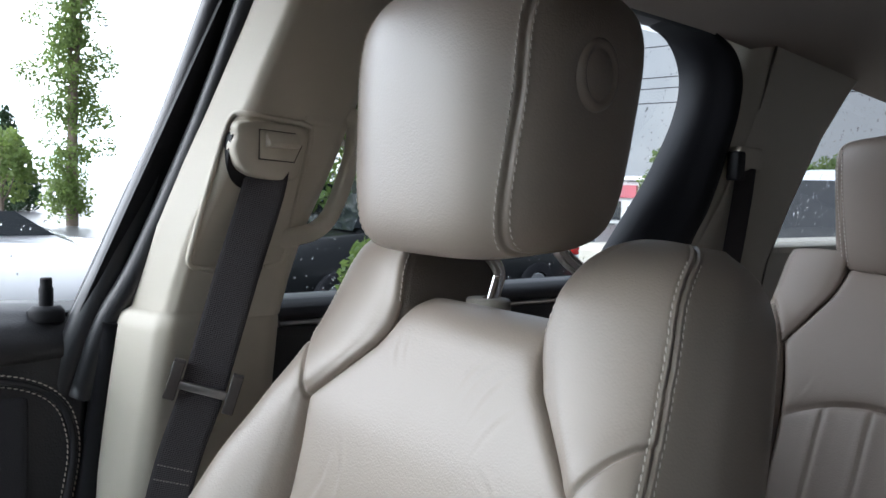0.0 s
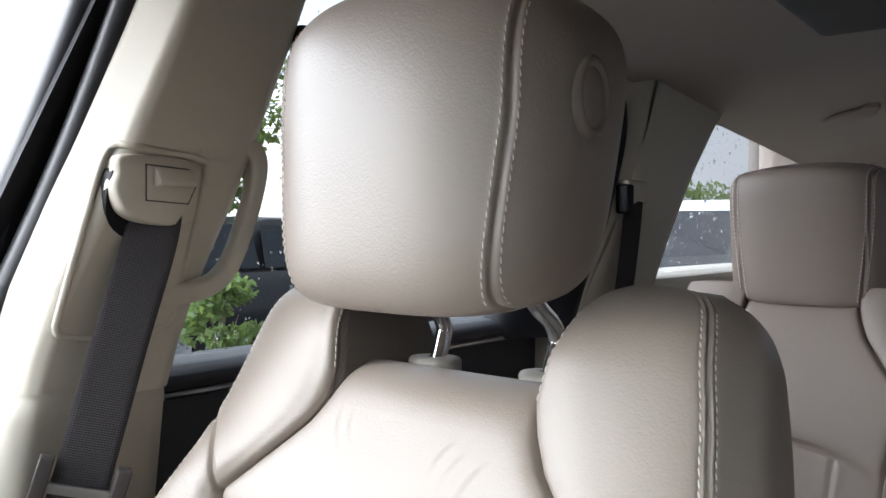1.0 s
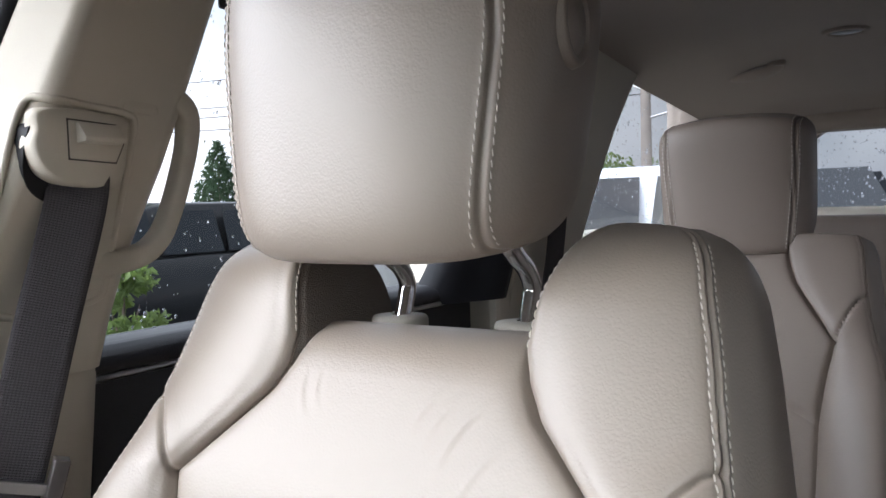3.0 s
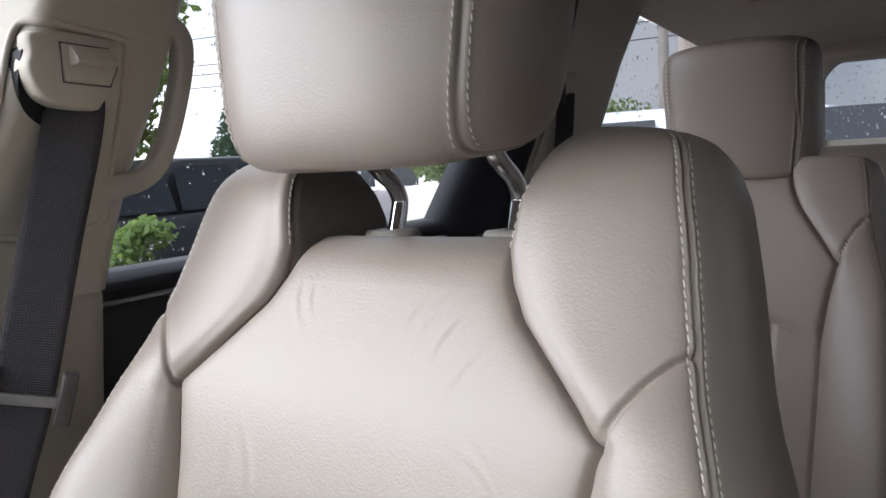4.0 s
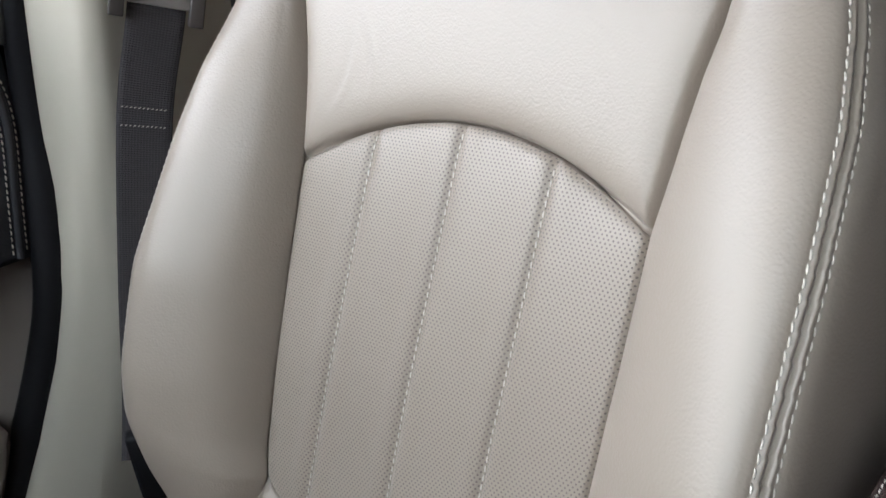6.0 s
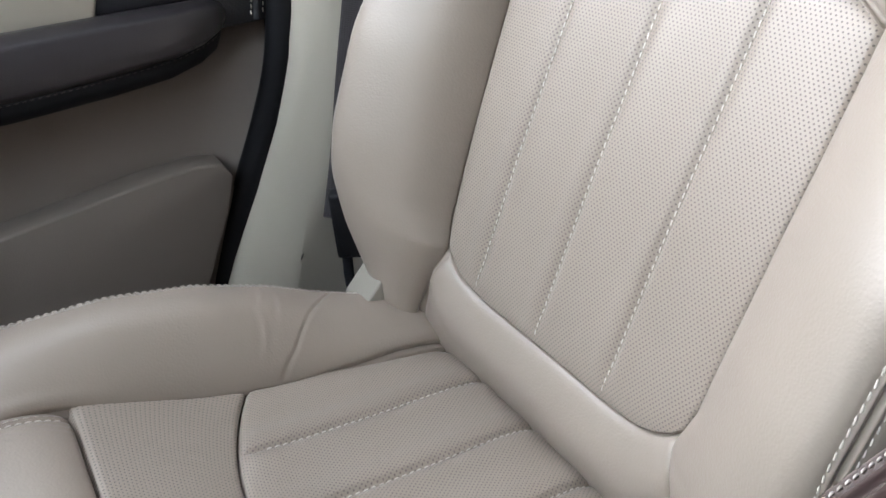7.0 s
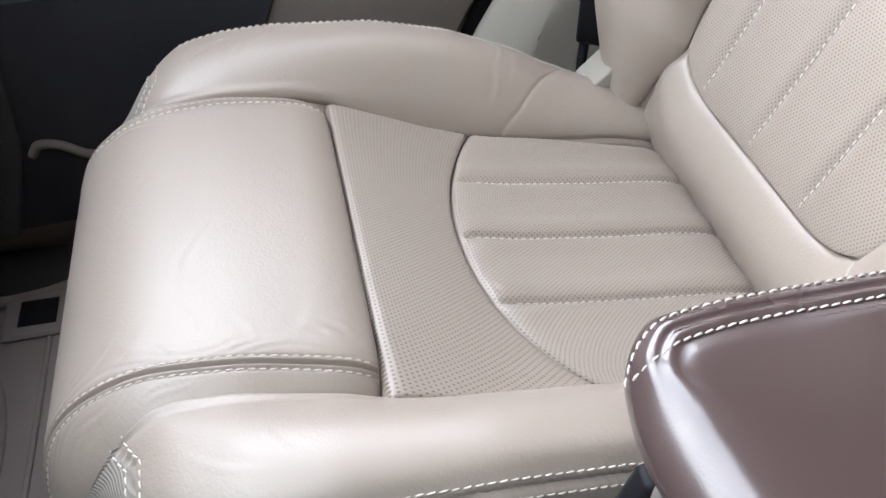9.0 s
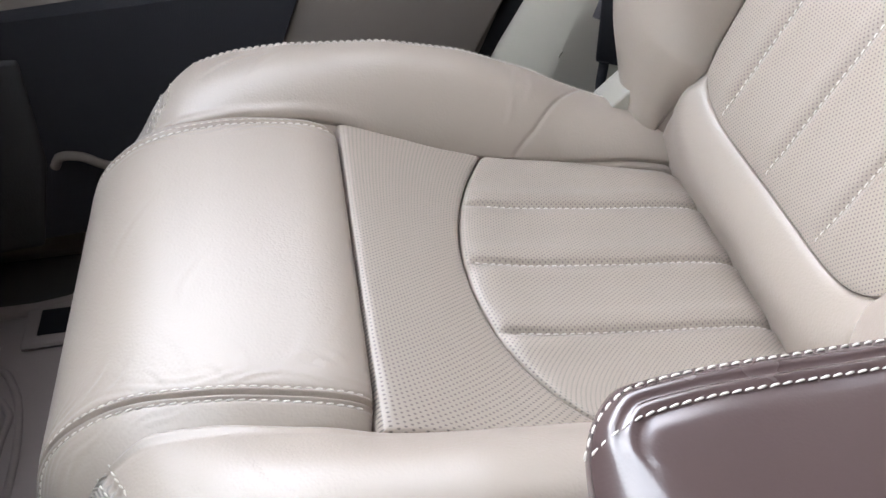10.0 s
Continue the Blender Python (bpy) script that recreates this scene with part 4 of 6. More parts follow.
        for i in range(len(s2)):
            w = xo[i] - xi[i]
            a = np.array([(xi[i], ni_[i]), (xi[i] + 0.16 * w, ni_[i] + 0.40 * (no[i] - ni_[i]) + 0.012), (xi[i] + 0.5 * w, 0.22 * ni_[i] + 0.78 * no[i] + 0.013), (xi[i] + 0.82 * w, no[i] + 0.009), (xo[i], no[i])])
            b = np.array([(xo[i] + 0.012, no[i] - 0.022), (xo[i] + 0.022, 0.5 * no[i] - 0.03), (xo[i] + 0.020, -0.065), (xo[i] - 0.010, -0.105), (xi[i] + 0.3 * w, -0.112), (xi[i] + 0.004, -0.085), (xi[i] - 0.001, -0.02)])
            p = np.vstack([a, b])
            mid = -0.03
            p[:, 1] = mid + (p[:, 1] - mid) * k[i]
            c = spline(p, m * 2, True)
            # start at the seam; equal shares in front of and behind the outer stitched edge
            d0 = np.argmin(np.hypot(*(c - p[0]).T))
            c = np.roll(c, -d0, 0)
            d1 = np.argmin(np.hypot(*(c - p[4]).T))
            d1 = max(d1, 2)
            mf = int(m * 0.40)
            f = np.interp(np.r_[d1 * (1 - (1 - np.linspace(0, 1, mf, endpoint=False)) ** 1.25), d1 + (len(c) - d1) * np.linspace(0, 1, m - mf, endpoint=False) ** 1.6], np.arange(len(c) + 1), np.arange(len(c) + 1))
            cc = np.vstack([c, c[:1]])
            loops[i] = np.stack([np.interp(f, np.arange(len(cc)), cc[:, q]) for q in (0, 1)], 1)
        G = put(side * loops[..., 0], s2[:, None], loops[..., 1])
        nr = normals_of(G, True)
        ctr = put(side * 0.19, 0.35, 0.0)
        if ((G[len(s2) // 2, mf] - ctr) @ nr[len(s2) // 2, mf]) < 0:
            nr = -nr
        # grooves: the outer welt, and the seam that parts shoulder from bolster
        step = np.linalg.norm(np.roll(G, -1, 1) - G, axis=2)
        arc = np.cumsum(step, axis=1) - step
        dw = np.abs(arc - arc[:, mf:mf + 1])
        front = np.arange(m)[None] <= mf + 2
        dv = np.where(front, line_distance(loops[..., 0], np.broadcast_to(s2[:, None], (len(s2), m)), V_UP), 9)
        di = np.where(front, arc, 9)
        disp = -0.0022 * np.exp(-(dw / 0.0014) ** 2) + 0.0008 * np.exp(-((dw - 0.0028) / 0.0018) ** 2) - 0.0006 * np.exp(-((dw - 0.0052) / 0.0014) ** 2)
        disp += -0.0038 * np.exp(-(dv / 0.0022) ** 2) + 0.0010 * np.exp(-((dv - 0.010) / 0.008) ** 2)
        disp += -0.0034 * np.exp(-(di / 0.0026) ** 2)
        G = G + nr * (disp * np.minimum(1, k + 0.15)[:, None])[..., None]
        seam_up = np.interp(loops[..., 0], [p[0] for p in V_UP], [p[1] for p in V_UP])
        cls = np.where((np.arange(m)[None] > mf), 2, np.where(s2[:, None] > seam_up, 1, 0))
        inner = (np.arange(m)[None] > m * 0.80) & (s2[:, None] > 0.64)
        cls = np.where(inner, 3, cls)
        uv = np.stack([arc, np.broadcast_to(s2[:, None], arc.shape)], -1)
        pan = split_grid(G, True, cls, [("side_bolster", leather, ""), ("shoulder_panel", leather, ""), ("side_panel", leather, ""), ("inner_shoulder", MESH, "dark mesh inner face of the shoulder")], parent, uv)
        if thread:
            r0, r1 = np.searchsorted(s2, 0.10), np.searchsorted(s2, 0.752)
            for off in (-0.0053, 0.0053):
                lp, ln_ = along(G[r0:r1], nr[r0:r1], (arc - arc[:, mf:mf + 1])[r0:r1], off)
                stitches("edge_stitching", lp, ln_, pan[0] if off < 0 else pan[2], radius=0.00075 if off < 0 else 0.0006, length=0.0050 if off < 0 else 0.0044)
            # stitched inner rim of the shoulder
            q = np.arange(np.searchsorted(s2, 0.668), np.searchsorted(s2, 0.755))
            stitches("rim_stitching", G[q, 4], nr[q, 4], pan[1], radius=0.0008, length=0.0054)
    return bib


def seat_cushion(parent):
    """Seat base: perforated middle with pleats, puffed front panel, two side bolsters."""
    fine = 0.002
    yr = np.r_[np.arange(0.035, -0.50, -fine)]
    yr[np.argmin(np.abs(yr + 0.246))] = -0.246
    yr[np.argmin(np.abs(yr + 0.333))] = -0.333
    near = np.array([0.0003, 0.0006, 0.0010, 0.0015])
    yr = np.sort(np.r_[yr, -0.246 + near, -0.246 - near, -0.333 + near, -0.333 - near])[::-1]
    prof_y = [0.035, 0.012, -0.007, -0.05, -0.10, -0.19, -0.243, -0.30, -0.333, -0.36, -0.42, -0.47, -0.50]
    prof_y.append(-0.528)
    prof_z = [0.322, 0.372, 0.394, 0.403, 0.409, 0.424, 0.438, 0.463, 0.479, 0.489, 0.499, 0.498, 0.489, 0.467]
    nose = spline([(-0.50, 0.489), (-0.528, 0.467), (-0.545, 0.435), (-0.552, 0.39), (-0.548, 0.33), (-0.535, 0.26)], 80)[1:]
    py = np.r_[yr, nose[:, 0]]
    pz = np.r_[soft(prof_y[::-1], prof_z[::-1], yr, 0.02), nose[:, 1]]
    j0, w_ = len(yr), np.hanning(23)[1:-1] / np.hanning(23).sum()
    for arr in (py, pz):
        arr[j0 - 24:j0 + 24] = np.convolve(arr[j0 - 34:j0 + 34], w_, "valid")
    # outward direction of the profile, for puffing the nose
    dy, dz = np.gradient(py), np.gradient(pz)
    ln = np.hypot(dy, dz)
    oy, oz = dz / ln, -dy / ln
    half = soft([-0.56, -0.50, -0.48, -0.46, -0.434, -0.333, -0.27, -0.20, -0.10, 0.0], [0.200, 0.198, 0.190, 0.176, 0.166, 0.168, 0.162, 0.153, 0.150, 0.143], py, 0.01)
    half = np.where(np.arange(len(py)) >= len(yr), 0.196 + 0.004 * np.clip((0.486 - pz) / 0.06, 0, 1), half)
    t = np.r_[np.linspace(0, 0.78, 70, endpoint=False), np.linspace(0.78, 0.94, 70, endpoint=False), np.linspace(0.94, 1, 14)]
    t = np.r_[-t[:0:-1], t]
    nj = len(t)
    # columns follow the twin seam
    tw = 0.146 - 0.010 * np.clip((-py - 0.36) / 0.12, 0, 1) + 0.020 * np.clip((0.47 - pz) / 0.10, 0, 1) * (py < -0.5)
    tw = np.minimum(np.convolve(np.pad(tw, 6, mode="edge"), np.ones(13) / 13, "valid"), half - 0.003)[:, None]
    ta = np.abs(t)[None]
    X = np.sign(t)[None] * np.where(ta <= 0.86, tw * ta / 0.86, tw + (half[:, None] + 0.005 - tw) * (ta - 0.86) / 0.14)
    Y = np.broadcast_to(py[:, None], X.shape).copy()
    sweep = lambda q: 1.9 * q ** 2 + 45 * np.clip(q, 0, 1) ** 4
    Y = Y + sweep(X) * np.interp(Y, [-0.333, -0.246, -0.08], [0, 1, 0])
    Z0 = np.where(np.arange(len(py))[:, None] < len(yr), soft(prof_y[::-1], prof_z[::-1], Y, 0.02), pz[:, None])
    D = np.zeros_like(X)
    edge = np.maximum(half[:, None] - np.abs(X), 0)
    front = np.broadcast_to((py < -0.333)[:, None], X.shape)
    ds = np.abs(np.broadcast_to(py[:, None], X.shape) + 0.333)
    # pleated field: a rounded apron in front, a straight back
    apron = -0.246 + sweep(X)
    field = np.broadcast_to((py > -0.2461)[:, None], X.shape)
    dap = np.abs(Y - apron) / np.sqrt(1 + (3.8 * X) ** 2)
    D += np.where(field, 0.0032 * (1 - np.exp(-dap / 0.008)), 0) - 0.0026 * np.exp(-(dap / 0.0022) ** 2) - 0.0060 * np.exp(-(dap / 0.0007) ** 2)
    D += np.where(~field & ~front, 0.0026 * (1 - np.exp(-np.minimum(dap, ds) / 0.014)), 0)
    D += np.where(front, 0.010 * (1 - np.exp(-ds / 0.014)), 0) - 0.0030 * np.exp(-(ds / 0.0024) ** 2) - 0.0070 * np.exp(-(ds / 0.0007) ** 2)
    for px in (-0.080, -0.006, 0.069):
        d = np.abs(X - px)
        D -= np.where(field, 0.0042 * np.exp(-(d / 0.0030) ** 2) - 0.0016 * np.exp(-((d - 0.014) / 0.009) ** 2), 0) * np.clip((Y - apron) / 0.012, 0, 1)
    # twin seam along the front panel, and the gusset that falls away beyond it
    tw = tw * np.ones_like(X)
    dt = np.abs(np.abs(X) - tw)
    D += np.where(front, -0.0030 * np.exp(-(dt / 0.0011) ** 2) + 0.0010 * np.exp(-((dt - 0.0022) / 0.0012) ** 2) - 0.0008 * np.exp(-((dt - 0.0042) / 0.0012) ** 2), 0)
    D -= np.where(front, 8.5 * np.clip(np.abs(X) - 0.126, 0, 1) ** 2, 0)
    D -= 0.004 * np.exp(-(edge / 0.003) ** 2) + 0.006 * np.exp(-(edge / 0.012) ** 2) * np.clip((Y + 0.13) / 0.08, 0, 1)
    # slack leather along the twin seam
    for ax, ay, bx, by, dep in ((0.132, -0.420, 0.118, -0.432, 0.0008), (0.131, -0.455, 0.116, -0.466, 0.0008), (0.126, -0.350, 0.112, -0.362, 0.0012), (0.127, -0.362, 0.114, -0.378, 0.0010), (0.128, -0.410, 0.104, -0.420, 0.0008), (0.120, -0.505, 0.098, -0.490, 0.0010), (0.124, -0.490, 0.104, -0.476, 0.0009),
                                (0.152, -0.500, 0.162, -0.520, 0.0009), (0.150, -0.515, 0.165, -0.530, 0.0008), (-0.05, -0.48, 0.03, -0.50, 0.0006), (0.02, -0.44, 0.07, -0.455, 0.0006)):
        D += np.where(front, pull(X, Y, ax, ay, bx, by, dep * 0.7, 0.0024), 0)
    for ax, ay, bx, by, dep in ((0.128, -0.440, 0.085, -0.462, 0.0010), (0.128, -0.395, 0.098, -0.372, 0.0012), (0.130, -0.375, 0.108, -0.352, 0.0010), (0.128, -0.475, 0.10, -0.500, 0.0009), (0.10, -0.362, 0.06, -0.350, 0.0007)):
        D += np.where(front, pull(X, Y, ax, ay, bx, by, dep * 0.35, 0.004), 0)
    rip = np.sin(X * 900 + 6 * np.sin(Y * 60)) * np.exp(-((np.abs(X) - 0.128) / 0.008) ** 2)
    D += np.where(front, 0.0002 * rip, 0)
    pucker = np.sin(Y * 1500 + 5 * np.sin(X * 240) + 3 * np.sin(Y * 170)) * np.exp(-((X - 0.118) / 0.012) ** 2) * (0.5 + 0.5 * np.sin(Y * 95 + 1.0))
    slack = np.sin((X + 0.5 * Y) * 1100 + 4 * np.sin(Y * 130)) * np.exp(-((X - 0.150) / 0.007) ** 2) * np.clip((-Y - 0.42) / 0.05, 0, 1)
    D += np.where(front, 0.00020 * pucker + 0.00016 * slack, 0)
    G = np.stack([X, Y + oy[:, None] * D, Z0 + oz[:, None] * D], -1)
    # side walls at the nose
    wall = []
    for sgn, col in ((-1, 0), (1, -1)):
        cols = []
        for h in (0.006, 0.014, 0.03, 0.07, 0.14):
            q = G[:, col].copy()
            q[:, 0] += sgn * min(0.010, h * 0.6)
            q[:, 2] = np.maximum(q[:, 2] - h, np.minimum(0.25, q[:, 2]))
            q[:, 1] += np.where(py < -0.50, 0.5 * h * 0.3, 0)
            cols.append(q)
        wall.append(np.stack(cols, 1))
    GG = np.concatenate([wall[0][:, ::-1], G, wall[1]], 1)
    uv = np.stack([GG[..., 0], np.broadcast_to(np.r_[0, np.cumsum(np.hypot(np.diff(py), np.diff(pz)))][:, None], GG.shape[:2])], -1)
    cls = np.where(front, np.where(X < -tw, 2, np.where(X > tw, 4, 0)), np.where(field, 1, 3))
    cls = np.concatenate([np.where(front[:, :5], 2, 3), cls, np.where(front[:, :5], 4, 3)], 1)
    pan = split_grid(GG, False, cls, [("front_panel", LEATHER, ""), ("pleated_insert", PERF, "perforated leather insert with stitched pleats"), ("front_gusset", LEATHER, ""), ("perforated_apron", PERF, "perforated leather band"), ("front_gusset", LEATHER, "")], parent, uv)
    nr = normals_of(G)
    if nr[95, nj // 2, 2] < 0:
        nr = -nr
    for px in (-0.080, -0.006, 0.069):
        rows = np.arange(np.searchsorted(-yr, 0.0), np.searchsorted(-yr, -float(-0.246 + sweep(px)) - 0.004))
        lp, ln_ = along(G[rows], nr[rows], X[rows], px)
        stitches("pleat_stitching", lp, ln_, pan[1], pitch=0.0068, length=0.0046, radius=0.00062)
    for sgn in (-1, 1):
        for off in (-0.0041, 0.0041):
            rows = np.arange(np.searchsorted(-py[:len(yr)], 0.340), len(py) - 26)
            lp, ln_ = along(G[rows], nr[rows], X[rows], sgn * (tw[rows, 0] + off))
            stitches("twin_stitching", lp, ln_, pan[0] if off < 0 else pan[2 if sgn < 0 else 4], radius=0.0007, length=0.0048)
    # side bolsters
    for side in (1, -1):
        nose_ = 0.112 if side < 0 else 0.110
        ys = np.r_[np.arange(0.03, -0.42, -fine), -0.42 - nose_ * np.sin(np.linspace(0, math.pi / 2, 40))]
        ys[-1] += 1e-4
        asc = lambda xs_, v: soft(xs_, v, ys, 0.012)
        xb = asc([-0.51, -0.47, -0.434, -0.333, -0.27, -0.20, -0.10, 0.0], [0.160, 0.150, 0.151, 0.160, 0.158, 0.153, 0.150, 0.144])
        if side > 0:
            xb = xb + asc([-0.51, -0.49, -0.463, -0.431, -0.397, -0.333, -0.25], [0.022, 0.012, 0.006, 0.007, 0.008, 0.009, 0.0])
        xo = asc([-0.51, -0.49, -0.46, -0.42, -0.37, -0.28, -0.207, -0.139, -0.105, -0.03, 0.0], [0.19, 0.212, 0.234, 0.246, 0.250, 0.250, 0.247, 0.242, 0.236, 0.215, 0.20])
        zo = asc([-0.51, -0.49, -0.46, -0.42, -0.37, -0.28, -0.207, -0.139, -0.105, -0.03, 0.0], [0.462, 0.478, 0.496, 0.508, 0.512, 0.506, 0.490, 0.464, 0.447, 0.421, 0.411])
        if side < 0:
            xo = xo + asc([-0.51, -0.49, -0.46, -0.42, -0.36], [0.012, 0.013, 0.009, 0.003, 0.0])
            zo = zo + asc([-0.51, -0.49, -0.46, -0.42, -0.36], [0.016, 0.015, 0.009, 0.003, 0.0])
        zi = asc(prof_y[::-1], prof_z[::-1]) - 0.004 + asc([-0.13, -0.05], [0.0, 0.005])
        k = np.sqrt(np.clip(1 - (np.clip((-ys - 0.44) / (nose_ - 0.020), 0, 1)) ** (2.4 if side < 0 else 3.6), 0, 1))
        m = 300
        mf = 120
        loops = np.empty((len(ys), m, 2))
        for i in range(len(ys)):
            w = xo[i] - xb[i]
            a = [(xb[i], zi[i]), (xb[i] + 0.15 * w, zi[i] + 0.35 * (zo[i] - zi[i]) + 0.008), (xb[i] + 0.48 * w, 0.15 * zi[i] + 0.85 * zo[i] + 0.010), (xb[i] + 0.82 * w, zo[i] + 0.008), (xo[i], zo[i])]
            b = [(xo[i] + 0.012, zo[i] - 0.02), (xo[i] + 0.020, zo[i] - 0.08), (xo[i] + 0.012, 0.33), (xo[i] - 0.015, 0.262), (xb[i] + 0.02, 0.258), (xb[i] - 0.004, min(0.33, zi[i] - 0.07)), (xb[i] - 0.004, min(0.41, zi[i] - 0.025))]
            p = np.array(a + b)
            cx, cz = (xb[i] * 0.6 + xo[i] * 0.4), 0.36
            p[:, 0] = cx + (p[:, 0] - cx) * max(k[i], 0.02)
            p[:, 1] = cz + (p[:, 1] - cz) * (0.55 + 0.45 * k[i])
            c = spline(p, m * 2, True)
            c = np.roll(c, -np.argmin(np.hypot(*(c - p[0]).T)), 0)
            welt_ = p[4] * 0.45 + p[3] * 0.55 if side < 0 else p[4] * 0.7 + p[5] * 0.3
            d1 = max(2, int(np.argmin(np.hypot(*(c - welt_).T))))
            cc = np.vstack([c, c[:1]])
            f = np.r_[np.linspace(0, d1, mf, endpoint=False), np.linspace(d1, len(c), m - mf, endpoint=False)]
            loops[i] = np.stack([np.interp(f, np.arange(len(cc)), cc[:, q]) for q in (0, 1)], 1)
        G = np.stack([side * loops[..., 0], np.broadcast_to(ys[:, None], loops.shape[:2]), loops[..., 1]], -1)
        nr = normals_of(G, True)
        if nr[155, 60, 2] < 0:
            nr = -nr
        step = np.linalg.norm(np.roll(G, -1, 1) - G, axis=2)
        arc = np.cumsum(step, axis=1) - step
        dw = np.abs(arc - arc[:, mf:mf + 1])
        disp = -0.0028 * np.exp(-(dw / 0.002) ** 2) - 0.004 * np.exp(-(arc / 0.0035) ** 2)
        # a seam across the bolster, and soft creases beside it
        fr = np.arange(m)[None] <= mf
        yy = np.broadcast_to(ys[:, None], arc.shape)
        dv = line_distance(loops[..., 0], yy, [(0.140, -0.192), (0.166, -0.146), (0.208, -0.098), (0.236, -0.066)])
        disp += np.where(fr, -0.0013 * np.exp(-(dv / 0.0015) ** 2), 0)
        for ax, ay, bx, by, dep in ((0.236, -0.153, 0.198, -0.163, 0.0011), (0.198, -0.163, 0.166, -0.176, 0.0009), (0.228, -0.140, 0.182, -0.152, 0.0008), (0.20, -0.45, 0.225, -0.40, 0.0009), (0.19, -0.41, 0.225, -0.38, 0.0007)):
            disp += np.where(fr, pull(loops[..., 0], yy, ax, ay, bx, by, 0.8 * dep if side < 0 else dep * 0.4, 0.0026), 0)
        G = G + nr * (disp * np.minimum(1, k + 0.1)[:, None])[..., None]
        cls = np.where(np.arange(m)[None] > mf, 1, 0) + 0 * yy.astype(int)
        # the ribbed front end, beyond a slanting stitched seam
        et = np.clip((loops[..., 0] - 0.15) / 0.04, 0, 1.0)
        end = -0.500 + 0.006 * et + 0.012 * et ** 2 + 0.9 * np.clip(0.478 - loops[..., 1], 0, 0.06)
        de = np.abs(yy - end)
        cls = np.where(yy < end, 2, cls)
        G = G + nr * (-0.0022 * np.exp(-(de / 0.0018) ** 2))[..., None]
        pan = split_grid(G, True, cls, [("cushion_bolster", LEATHER, ""), ("cushion_side", LEATHER, ""), ("ribbed_end", RIBBED, "ribbed grey end of the bolster")], parent, np.stack([arc, yy], -1))
        cols = np.arange(6, mf + 70)
        for off in (0.0048, -0.0048):
            lp, ln_ = along(np.swapaxes(G, 0, 1)[cols], np.swapaxes(nr, 0, 1)[cols], (end - yy).T[cols], -off)
            stitches("end_stitching", lp, ln_, pan[0] if off > 0 else pan[2], radius=0.0007, length=0.0048)
        q = np.arange(np.searchsorted(-ys, 0.06), np.searchsorted(-ys, 0.468))
        for off in (-0.0055, 0.0055):
            lp, ln_ = along(G[q], nr[q], (arc - arc[:, mf:mf + 1])[q], off)
            stitches("edge_stitching", lp, ln_, pan[0] if off < 0 else pan[1], radius=0.0007, length=0.0048)


